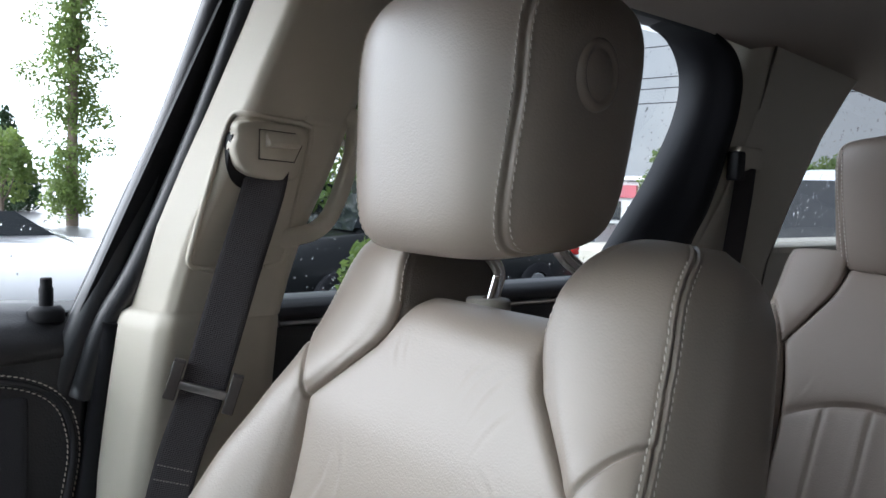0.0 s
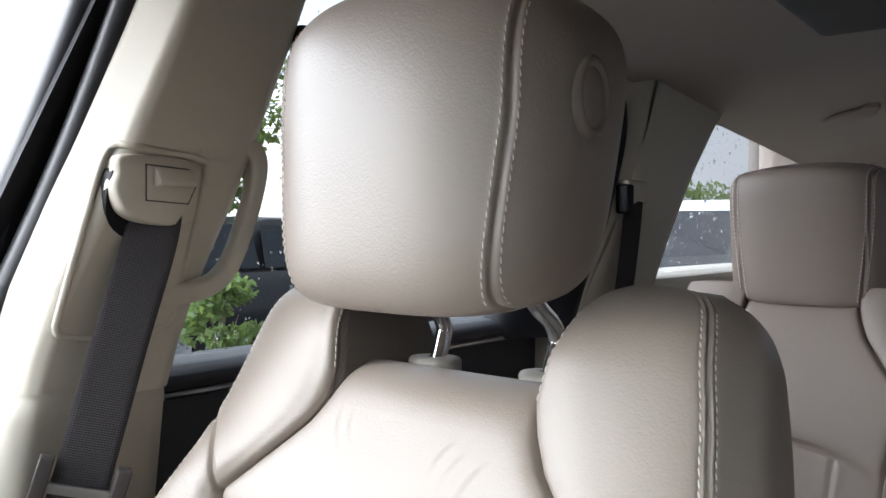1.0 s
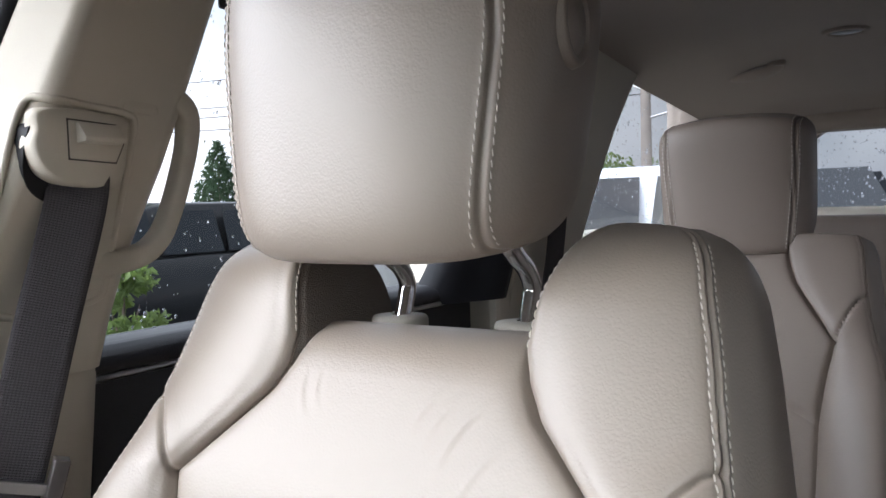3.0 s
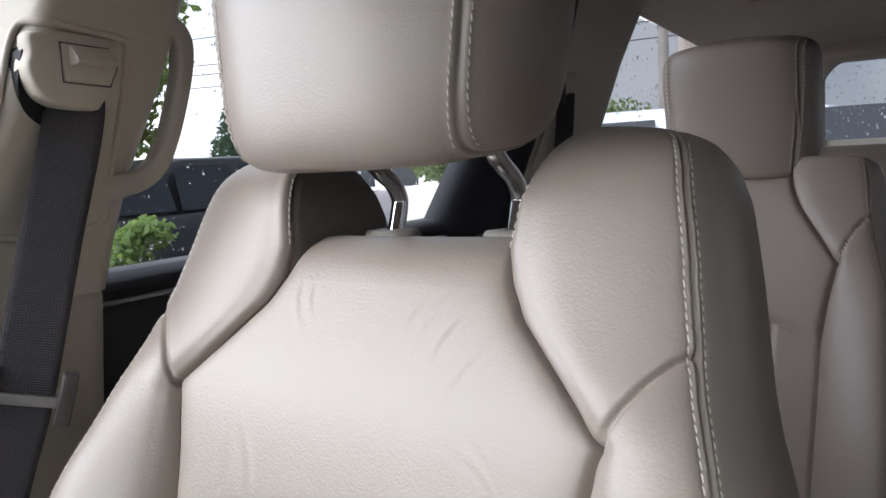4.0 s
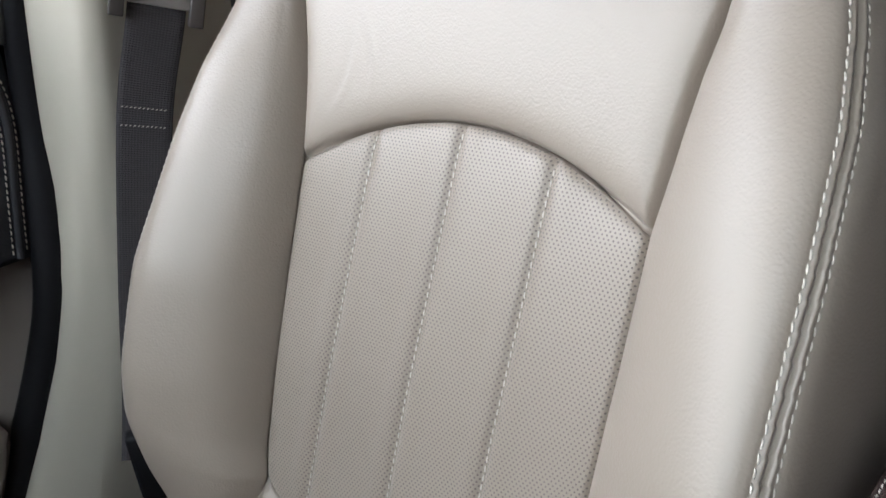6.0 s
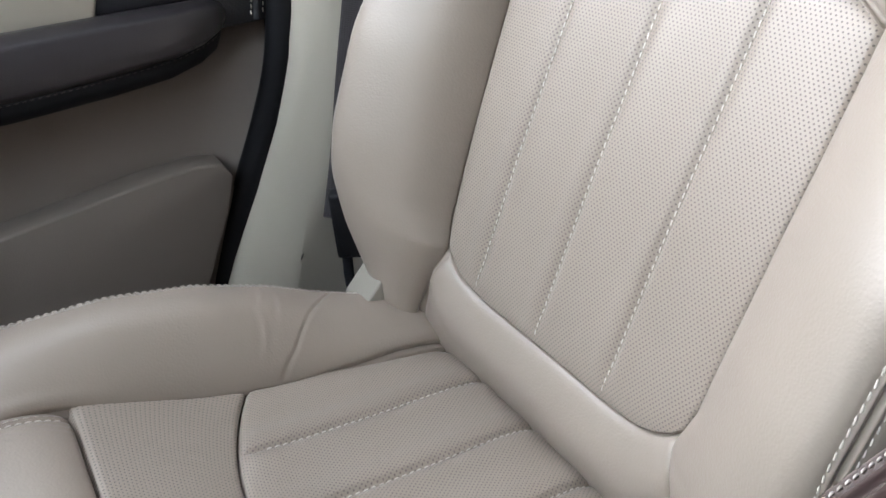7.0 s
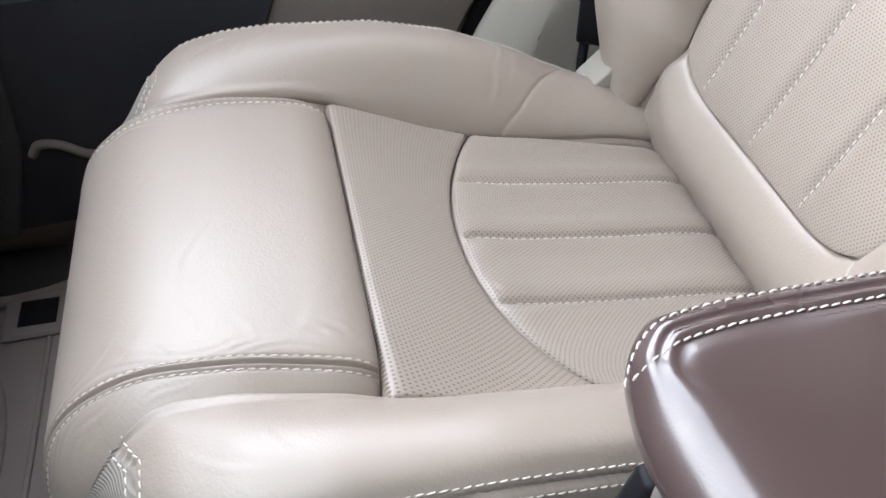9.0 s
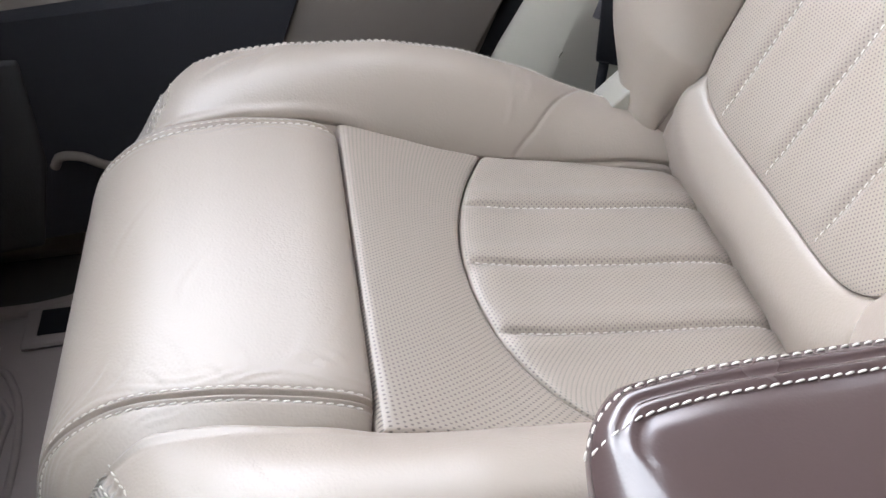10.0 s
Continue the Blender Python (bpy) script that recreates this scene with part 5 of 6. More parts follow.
def headrest(parent, center, half, tilt, leather, thread=True, seam=0.100, taper=0.82, square=1.0):
    """A padded head restraint: flat face between two welted seams, rounded sides, top and chin."""
    cx, cy, cz = center
    hx, hy, hz = half
    nu, nv = 180, 360
    v = np.linspace(-math.pi / 2, math.pi / 2, nu)
    u = np.linspace(0, 2 * math.pi, nv, endpoint=False)
    sp = lambda a, e: np.sign(a) * np.abs(a) ** e
    cv, sv = sp(np.cos(v), np.where(v < 0, 0.27, 0.36))[:, None], sp(np.sin(v), np.where(v < 0, 0.40, 0.46))[:, None]
    cv, sv = sp(cv, square), sp(sv, square)
    cu, su = sp(np.cos(u), 0.62 * square)[None], sp(np.sin(u), 0.55)[None]
    Z = hz * sv * np.ones_like(cu)
    wide = 1 - (1 - taper) * np.clip(-sv * 0.5 + 0.5, 0, 1) ** 1.4
    X = hx * cv * cu * wide
    Y = -hy * cv * su
    # chin swept up to the rear, face slightly bowed
    Z = Z + 0.026 * np.clip((Y + hy) / (2 * hy), 0, 1) * np.clip(0.5 - Z / (2 * hz), 0, 1)
    Y = Y - 0.010 * np.where(Y < 0, 1, 0) * (1 - (X / hx) ** 2)
    Z = Z + 0.012 * np.where(Z > 0, 1, 0) * (1 - (X / hx) ** 2) * np.clip(Z / hz, 0, 1)
    G = np.stack([X, Y, Z], -1)
    nr = normals_of(G, True)
    if nr[nu // 2, nv // 4, 1] > 0:
        nr = -nr
    nr[np.isnan(nr)] = 0
    xs = seam * (0.86 + 0.14 * np.clip((Z / hz + 1) / 1.2, 0, 1))
    ahead = Y < 0.35 * hy
    d = np.abs(np.abs(X) - xs)
    G = G + nr * np.where(ahead, -0.0024 * np.exp(-(d / 0.0018) ** 2) + 0.0007 * np.exp(-((d - 0.0032) / 0.0024) ** 2), 0)[..., None]
    t = radians(tilt)
    rot = np.array([[1, 0, 0], [0, math.cos(t), math.sin(t)], [0, -math.sin(t), math.cos(t)]])
    W = G @ rot.T + np.array(center)
    wn_ = nr @ rot.T
    cls = np.where(ahead & (np.abs(X) < xs), 0, 1)
    pan = split_grid(W, True, cls, [("face_panel", leather, ""), ("side_cover", leather, "")], parent, np.stack([X, Z], -1))
    if thread:
        for sgn in (-1, 1):
            for off in (-0.0048, 0.0048):
                pts, ns = [], []
                for i in range(2, nu - 2):
                    cand = np.where((Y[i] < 0) & (sgn * X[i] > 0))[0]
                    if not len(cand) or Z[i, cand].mean() < -0.86 * hz:
                        continue
                    want = xs[i, cand] + off
                    o = np.argsort(np.abs(X[i, cand] * sgn - want))[:2]
                    a, b = cand[o[0]], cand[o[1]] if len(o) > 1 else cand[o[0]]
                    ga, gb = X[i, a] * sgn, X[i, b] * sgn
                    w = 0 if abs(gb - ga) < 1e-9 else float(np.clip((want[o[0]] - ga) / (gb - ga), 0, 1))
                    if abs(ga + (gb - ga) * w - want[o[0]]) > 0.004:
                        continue
                    pts.append(W[i, a] * (1 - w) + W[i, b] * w)
                    ns.append(wn_[i, a])
                if len(pts) > 6:
                    stitches("face_stitching", pts, ns, pan[0] if off < 0 else pan[1], radius=0.00068, length=0.0048)
    return pan


seat = thing("front_seat", "greige leather car seat with pale stitching and perforated insert", "car seat")
put_back = back_frame((0, 0, 0.36), 22)
seat_back(put_back, seat, LEATHER, PERF)
seat_cushion(seat)
headrest(seat, (-0.006, 0.226, 1.164), (0.142, 0.080, 0.117), 3, LEATHER, seam=0.109)
# posts: bent chrome rods and their guide sleeves
for sx in (-0.058, 0.058):
    q = [put_back(sx, 0.66, -0.026), put_back(sx, 0.720, -0.026), put_back(sx, 0.733, -0.022), put_back(sx, 0.741, -0.008), put_back(sx, 0.745, 0.012), put_back(sx, 0.754, 0.028), put_back(sx, 0.79, 0.040)]
    v, f = tube(q, 0.0074, 14, 60)
    add_mesh("headrest_post", v, f, CHROME, seat, "bent chrome headrest post")
    o = put_back(sx, 0.692, -0.026)
    ring = [(0.0215, 0.0), (0.0215, 0.009), (0.020, 0.0115), (0.012, 0.0125), (0.0065, 0.0125)]
    a = np.linspace(0, 2 * math.pi, 28, endpoint=False)
    G = np.array([[o + np.array([1.15 * r * math.cos(k), r * math.sin(k), h]) for k in a] for r, h in ring])
    add_mesh("post_guide", G.reshape(-1, 3), grid_faces(len(ring), 28, False, True), HINGE, seat, "grey-beige plastic post guide")
# round release button on the inboard flank of the headrest
a = np.linspace(0, 2 * math.pi, 30, endpoint=False)
prof = [(0.0235, -0.005), (0.0222, 0.0004), (0.0200, 0.0020), (0.0178, 0.0014), (0.0166, -0.0004), (0.0155, -0.0004), (0.0140, 0.0008), (0.0, 0.0014)]
G = np.array([[(0.1315 + h, 0.214 + r * math.cos(k), 1.205 + r * 1.25 * math.sin(k)) for k in a] for r, h in prof])
add_mesh("release_button", G.reshape(-1, 3), grid_faces(len(prof), 30, False, True), LEATHER, seat, "oval release button")
# black cover under the headrest
bm = bmesh.new()
box(bm, (-0.085, 0.215, 1.076), (0.085, 0.298, 1.094), 0.008, 2, Matrix.Translation((0, 0.25, 1.085)) @ Matrix.Rotation(radians(14), 4, "X") @ Matrix.Translation((0, -0.25, -1.085)))
part("base_cover", bm, RUBBER, seat, "black plastic cover under the headrest")
# ---------------------------------------------------------------- belt, console, mat, rear seats
belt = thing("seat_belt", "dark grey woven seat belt with a metal latch tongue", "seat belt")


def ribbon(name, pts, across, w, th, mat, parent, label="", n=120):
    """A flat woven strap along a curve; across: its width's direction."""
    c = spline(pts, n)
    ac = np.tile(np.asarray(across, float), (n, 1))
    d = np.gradient(c, axis=0)
    d /= np.linalg.norm(d, axis=1)[:, None]
    ac = ac - d * np.sum(ac * d, 1)[:, None]
    ac /= np.linalg.norm(ac, axis=1)[:, None]
    nn = np.cross(ac, d)
    q = np.linspace(-0.5, 0.5, 9)
    G = np.concatenate([np.stack([c + ac * (k * w) + nn * th / 2 for k in q], 1), np.stack([c + ac * (k * w) - nn * th / 2 for k in q[::-1]], 1)], 1)
    s = np.r_[0, np.cumsum(np.linalg.norm(np.diff(c, axis=0), axis=1))]
    uvx = np.r_[q * w, q[::-1] * w + 0.2]
    uv = np.stack([np.broadcast_to(uvx[None], G.shape[:2]), np.broadcast_to(s[:, None], G.shape[:2])], -1)
    return add_mesh(name, G.reshape(-1, 3), grid_faces(n, 18, False, True), mat, parent, label, uvs=uv.reshape(-1, 2)), c, ac, nn


BELT_LINE = [(-0.292, 0.152, 1.155), (-0.279, 0.143, 1.112), (-0.281, 0.112, 1.01), (-0.290, 0.079, 0.885), (-0.312, 0.057, 0.79), (-0.326, 0.028, 0.64), (-0.318, 0.000, 0.53), (-0.300, -0.025, 0.47)]
web, bc, bac, bnn = ribbon("webbing", BELT_LINE, (0.47, 0.88, 0), 0.0475, 0.0014, BELT, belt, n=220)
front_sign = 1 if bnn[110] @ np.array([0.8, -0.5, 0]) > 0 else -1
# sewn marks across the lap end
for zz in (0.795, 0.780):
    i = int(np.argmin(np.abs(bc[:, 2] - zz)))
    e = np.stack([bc[i] + bac[i] * k for k in np.linspace(-0.021, 0.021, 20)])
    stitches("sewn_mark", e, np.tile(bnn[i] * front_sign, (20, 1)), web, pitch=0.0036, length=0.0026, radius=0.0006, slant=0.5)
# latch tongue: dark moulded bow, bright bar across the webbing
i = int(np.argmin(np.abs(bc[:, 2] - 0.885)))
o, ax_, up_, nf = bc[i], bac[i], np.array([0, 0, 1.0]), bnn[i] * front_sign
up_ = up_ - ax_ * (up_ @ ax_)
tongue = tagged(new("latch_tongue"), "metal latch tongue with a dark plastic bow")
tongue.parent = belt
def bar(name, lo, hi, mat):
    """A bevelled bar in the strap's own axes (across, out, up)."""
    bm = bmesh.new()
    box(bm, lo, hi, 0.0016, 2)
    m = Matrix(((ax_[0], nf[0], up_[0], o[0]), (ax_[1], nf[1], up_[1], o[1]), (ax_[2], nf[2], up_[2], o[2]), (0, 0, 0, 1)))
    bmesh.ops.transform(bm, matrix=m, verts=bm.verts)
    return part(name, bm, mat, tongue)
bar("crossbar", (-0.028, 0.001, -0.005), (0.029, 0.0055, 0.005), STEEL)
for sx in (-1, 1):
    bar("bow", (sx * 0.032 - 0.0062, -0.005, -0.018), (sx * 0.032 + 0.0062, 0.011, 0.027), TAUPE)
# lower end: black anchor sleeve and cable
anchor = thing("belt_anchor", "black plastic belt anchor beside the seat", "belt anchor")
bm = bmesh.new()
box(bm, (-0.022, -0.008, -0.042), (0.022, 0.008, 0.042), 0.004, 2, Matrix.Translation((-0.281, -0.024, 0.474)) @ Matrix.Rotation(radians(58), 4, "Z") @ Matrix.Rotation(radians(8), 4, "X"))
part("sleeve", bm, RUBBER, anchor)
v, f = tube([(-0.285, -0.035, 0.435), (-0.278, -0.038, 0.405), (-0.268, -0.035, 0.37)], 0.006, 8, 12)
add_mesh("cable", v, f, RUBBER, anchor)
bm = bmesh.new()
prism(bm, [(-0.064, 0.433), (-0.030, 0.468), (0.03, 0.47), (0.03, 0.36), (-0.064, 0.36)], 0, -0.234, -0.194, 0.003)
part("hinge_cover", bm, HINGE, seat, "beige plastic hinge cover")

# centre console with its padded lid
console = thing("centre_console", "dark brown leather console armrest with pale twin stitching", "console")
LID = [(0.455, -0.281), (0.400, -0.282), (0.362, -0.285), (0.340, -0.286), (0.323, -0.279), (0.3125, -0.265), (0.309, -0.246), (0.308, -0.226), (0.308, -0.180), (0.308, -0.05), (0.309, 0.08), (0.320, 0.115), (0.35, 0.12), (0.455, 0.12)]
line = spline(LID, 260)
line = np.vstack([line, np.stack([0.91 - line[::-1, 0], line[::-1, 1]], 1)[1:]])
ctr = np.array([0.455, -0.09])
d = np.gradient(line, axis=0)
nrm2 = np.stack([d[:, 1], -d[:, 0]], 1)
nrm2 /= np.linalg.norm(nrm2, axis=1)[:, None] + 1e-9
if np.mean(np.sum(nrm2 * (line - ctr), 1)) < 0:
    nrm2 = -nrm2
prof = [(-0.018, 0.7010), (-0.015, 0.7009), (-0.0122, 0.7004), (-0.0098, 0.6996), (-0.0085, 0.6997), (-0.0065, 0.7004), (-0.0045, 0.7000), (-0.0032, 0.6984), (-0.0020, 0.6992), (0.0000, 0.6992), (0.0015, 0.6982), (0.0030, 0.6970), (0.0045, 0.6965), (0.0062, 0.694), (0.0068, 0.688), (0.003, 0.677), (-0.010, 0.666)]
lead = np.clip((-nrm2[:, 1] - 0.25) / 0.75, 0, 1) ** 1.5
front_prof = [(-0.030, 0.7008), (-0.0285, 0.7006), (-0.027, 0.7003), (-0.025, 0.6998), (-0.0232, 0.6992), (-0.0215, 0.6984), (-0.0197, 0.6974), (-0.0178, 0.6962), (-0.0158, 0.6946), (-0.0136, 0.6926), (-0.0112, 0.6898), (-0.0090, 0.6868), (-0.0074, 0.6832), (-0.0070, 0.6792), (-0.0085, 0.6748), (-0.0140, 0.6700), (-0.024, 0.6670)]
rows = []
for (off, z), (off2, z2) in zip(prof, front_prof):
    q = line + nrm2 * (off * (1 - lead) + off2 * lead)[:, None]
    rows.append(np.column_stack([q, z * (1 - lead) + z2 * lead]))
G = np.array(rows)
pad = [np.column_stack([ctr + (G[0][:, :2] - ctr) * k, np.full(len(line), 0.7010 + 0.0022 * (1 - k * k))]) for k in (0.02, 0.2, 0.4, 0.6, 0.75, 0.88, 0.96)]
G2 = np.concatenate([np.array(pad), G])
lid = add_mesh("lid", G2.reshape(-1, 3), grid_faces(len(G2), len(line)), BROWN, console)
gn = normals_of(G)
if gn[4, 150, 2] < 0:
    gn = -gn
first = int(np.argmax(lead[40:] < 0.62)) + 40
for lo_, hi_, begin in ((4.0, 12.0, first), (10.9, 13.2, first)):
    cols = np.arange(begin, 190)
    idx = np.tile(np.arange(len(prof), dtype=float), (len(cols), 1))
    lp, ln_ = along(np.swapaxes(G, 0, 1)[cols], np.swapaxes(gn, 0, 1)[cols], idx, lo_ + (hi_ - lo_) * np.clip(lead[cols] / 0.6, 0, 1) ** 1.3)
    stitches("lid_stitching", lp, ln_, lid, pitch=0.0041, length=0.0033, radius=0.00050)
bm = bmesh.new()
box(bm, (0.336, -0.248, FLOOR), (0.574, 0.10, 0.668), 0.010)
part("console_body", bm, CHARCOAL, console, "charcoal console body")
bm = bmesh.new()
box(bm, (0.318, -0.70, FLOOR), (0.59, -0.268, 0.44), 0.02, 3)
part("console_front", bm, CHARCOAL, console, "low charcoal console front")
bm = bmesh.new()
box(bm, (0.334, -0.266, 0.46), (0.576, -0.242, 0.650), 0.008, 3)
part("grey_panel", bm, STEEL, console, "satin grey console edge")
# buckle receiver with its red button
buckle = thing("belt_buckle", "black belt buckle with a red release button", "belt buckle")
bm = bmesh.new()
box(bm, (-0.008, -0.014, -0.045), (0.008, 0.014, 0.04), 0.004, 2, Matrix.Translation((0.280, -0.219, 0.496)) @ Matrix.Rotation(radians(-12), 4, "X"))
part("housing", bm, RUBBER, buckle)
bm = bmesh.new()
box(bm, (-0.006, -0.010, 0.036), (0.006, 0.010, 0.048), 0.002, 2, Matrix.Translation((0.280, -0.219, 0.496)) @ Matrix.Rotation(radians(-12), 4, "X"))
part("release_button", bm, RED, buckle, "red release button")

# floor mat: moulded tan rubber with raised ribs
mat = thing("floor_mat", "tan moulded rubber floor mat with raised ribs", "floor mat")
bm = bmesh.new()
prism(bm, [(-0.36, -1.00), (0.26, -1.00), (0.26, -0.52), (-0.33, -0.52)], 2, FLOOR + 0.002, FLOOR + 0.012, 0.003)
part("mat_base", bm, MAT, mat)
def rib(pts, w=0.006, h=0.010):
    v, f = tube([(x, y, FLOOR + 0.012) for x, y in pts], w, 8, 40)
    return add_mesh("rib", v, f, MAT, mat)
rib([(-0.34, -0.99), (-0.34, -0.75), (-0.335, -0.53), (0.25, -0.53), (0.25, -0.99)], 0.010)
for k in range(4):
    e = 0.035 * k
    rib([(-0.25 + e, -0.98), (-0.25 + e, -0.80 - 0.2 * e), (-0.215 + e, -0.755), (-0.13, -0.735 + 0.0 * e - 0.02 * k), (0.0, -0.735 - 0.02 * k)], 0.005)
for k in range(5):
    rib([(-0.30, -0.70 + 0.035 * k), (-0.10, -0.70 + 0.035 * k), (0.2, -0.70 + 0.035 * k)], 0.004)
bm = bmesh.new()
box(bm, (-0.345, -0.757, FLOOR + 0.012), (-0.270, -0.672, FLOOR + 0.020), 0.004)
plate = part("badge_frame", bm, MAT, mat, "raised badge frame")
bm = bmesh.new()
box(bm, (-0.330, -0.738, FLOOR + 0.019), (-0.287, -0.692, FLOOR + 0.0215), 0.001)
part("badge", bm, RUBBER, mat, "small black badge plate")

# rear seats: same upholstery in the shade-darkened leather, taller V and a low arch
rear_seat = thing("second_row_seat", "greige leather second-row seat with dark stitching", "car seat")
def put_rear(x, s, n):
    s = np.interp(np.asarray(s, float), [0, 0.12, 0.409, 0.457, 0.549, 0.668, 0.702, 0.778], [0.0, 0.10, 0.435, 0.475, 0.550, 0.695, 0.712, 0.722])
    return back_frame((0.052, 0.852, 0.347), 20, 0.84)(x, s, np.asarray(n) * 0.75 + 0.012)
seat_back(put_rear, rear_seat, LEATHER_REAR_DIM, LEATHER_REAR_DIM, fine=0.0045, thread=False)
headrest(rear_seat, (0.052, 1.090, 1.112), (0.117, 0.066, 0.102), -8, LEATHER_REAR_DIM, seam=0.096, taper=0.97, square=0.62)
bm = bmesh.new()
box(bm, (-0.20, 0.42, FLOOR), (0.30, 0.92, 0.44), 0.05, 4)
part("seat_base", bm, LEATHER_REAR_DIM, rear_seat)
third = thing("third_row_seat", "greige third-row seat back below the tailgate window", "car seat")
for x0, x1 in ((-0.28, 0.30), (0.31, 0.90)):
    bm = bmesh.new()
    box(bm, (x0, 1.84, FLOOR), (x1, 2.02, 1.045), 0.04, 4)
    part("seat_back", bm, LEATHER_REAR_DIM, third)
# second-row belt on the rear pillar
rb = thing("rear_seat_belt", "dark rear seat belt hanging from its pillar guide", "seat belt")
ribbon("webbing", [(-0.278, 1.150, 1.175), (-0.282, 1.145, 1.10), (-0.290, 1.13, 0.98), (-0.31, 1.10, 0.80)], (0.35, 0.93, 0), 0.046, 0.0015, BELT, rb, n=60)
bm = bmesh.new()
box(bm, (-0.300, 1.118, 1.168), (-0.274, 1.205, 1.215), 0.010, 3)
part("guide", bm, TRIM, rb, "beige belt guide")
bm = bmesh.new()
box(bm, (-0.296, 1.108, 1.150), (-0.270, 1.135, 1.205), 0.006, 3)
part("slot", bm, RUBBER, rb)
# dark screen housing and grab recess on the headliner
bm = bmesh.new()
box(bm, (0.055, 0.30, 1.424), (0.70, 1.10, 1.470), 0.018, 4)
tagged(part("roof_console", bm, RUBBER), "black panel set in the headliner", "roof panel")
v, f = tube([(-0.125, 1.89, 1.404), (-0.10, 1.865, 1.394), (-0.05, 1.815, 1.392), (0.0, 1.765, 1.397), (0.02, 1.745, 1.412)], [0.016, 0.034, 0.040, 0.034, 0.016], 14, 40, flat=0.34)
roof_handle = thing("grab_handle", "beige grab handle on the headliner", "grab handle")
add_mesh("grip", v, f, LINER, roof_handle)
for x_, y_ in ((-0.122, 1.888), (0.016, 1.750)):
    bm = bmesh.new()
    box(bm, (x_ - 0.014, y_ - 0.014, 1.398), (x_ + 0.014, y_ + 0.014, 1.420), 0.005, 2)
    part("end_cap", bm, LINER, roof_handle)
lamp = thing("reading_lamp", "small round reading lamp set in the headliner", "ceiling lamp")
a = np.linspace(0, 2 * math.pi, 32, endpoint=False)
for nm, prof, mt in (("bezel", [(0.046, 0.008), (0.044, -0.002), (0.038, -0.005), (0.034, -0.001), (0.034, 0.006)], LINER), ("lens", [(0.035, 0.001), (0.030, -0.002), (0.0, -0.003)], GREY_PLASTIC)):
    G = np.array([[(0.170 + r * math.cos(k), 1.56 + r * math.sin(k), 1.424 + h) for k in a] for r, h in prof])
    add_mesh(nm, G.reshape(-1, 3), grid_faces(len(prof), 32, False, True), mt, lamp)
# ---------------------------------------------------------------- outside
GROUND = -0.42
ASPHALT = material("wet_asphalt", (0.06, 0.06, 0.062), rough=0.35, grain=0.6, grain_scale=60, mottle=0.3, mottle_scale=0.6)
LEAF = material("fresh_leaf", (0.10, 0.15, 0.05), rough=0.55, spec=0.3, mottle=0.5, mottle_scale=2.5)
NEEDLE = material("pine_needle", (0.030, 0.060, 0.028), rough=0.6, spec=0.3, mottle=0.4, mottle_scale=3)
BARK = material("bark", (0.13, 0.10, 0.08), rough=0.9, grain=0.9, grain_scale=40, mottle=0.3, mottle_scale=6)
WHITE_PAINT = material("white_car_paint", (0.75, 0.76, 0.78), rough=0.25, coat=0.8, mottle=0.02)
BLACK_PAINT = material("black_car_paint", (0.008, 0.009, 0.010), rough=0.3, spec=0.3, coat=0.15, mottle=0.05)
RED_PAINT = material("red_car_paint", (0.40, 0.020, 0.035), rough=0.25, coat=0.9, mottle=0.04)
SILVER_PAINT = material("silver_car_paint", (0.50, 0.52, 0.56), rough=0.28, metal=0.4, coat=0.7, mottle=0.04)
PALE_PAINT = material("pale_silver_paint", (0.66, 0.67, 0.70), rough=0.28, coat=0.7, mottle=0.03)
DARK_GLASS = material("dark_car_glass", (0.015, 0.018, 0.021), rough=0.10, spec=0.22, mottle=0.1)
LAMP = material("lamp_glass", (0.75, 0.75, 0.75), rough=0.1, spec=0.7)
TAIL = material("tail_lamp", (0.45, 0.01, 0.01), rough=0.15, spec=0.6)
WALL = material("white_render", (0.70, 0.69, 0.67), rough=0.8, grain=0.4, grain_scale=20, mottle=0.08, mottle_scale=0.8)
SIGN = material("faded_red_board", (0.45, 0.10, 0.12), rough=0.6, mottle=0.2, mottle_scale=1.0)
WOOD = material("grey_pole_wood", (0.20, 0.17, 0.145), rough=0.85, grain=0.8, grain_scale=25, mottle=0.25, mottle_scale=3)
DROP = bpy.data.materials.new("water_drop")
DROP.use_nodes = True
b_ = DROP.node_tree.nodes["Principled BSDF"]
b_.inputs["Transmission Weight"].default_value, b_.inputs["Roughness"].default_value, b_.inputs["IOR"].default_value = 1.0, 0.0, 1.33

R = [0.0, 20, 34, 60, 120, 260, 500, 900]
A = np.linspace(0, 2 * math.pi, 48, endpoint=False)
G = np.array([[(r * math.cos(a), r * math.sin(a), GROUND + (0.03 * math.sin(3 * a + r) if r > 20 else 0)) for a in A] for r in R])
tagged(add_mesh("ground", G.reshape(-1, 3), grid_faces(len(R), 48, False, True), ASPHALT), "wet grey asphalt car park", "ground", kind="structure")


for leaf_mat, glow_col in ((LEAF, (0.22, 0.30, 0.08, 1)), (NEEDLE, (0.05, 0.09, 0.04, 1))):
    ln_, ll_ = leaf_mat.node_tree.nodes, leaf_mat.node_tree.links
    thin = ln_.new("ShaderNodeBsdfTranslucent")
    thin.inputs["Color"].default_value = glow_col
    both = ln_.new("ShaderNodeMixShader")
    both.inputs["Fac"].default_value = 0.45
    ll_.new(ln_["Principled BSDF"].outputs[0], both.inputs[1])
    ll_.new(thin.outputs[0], both.inputs[2])
    ll_.new(both.outputs[0], ln_["Material Output"].inputs["Surface"])


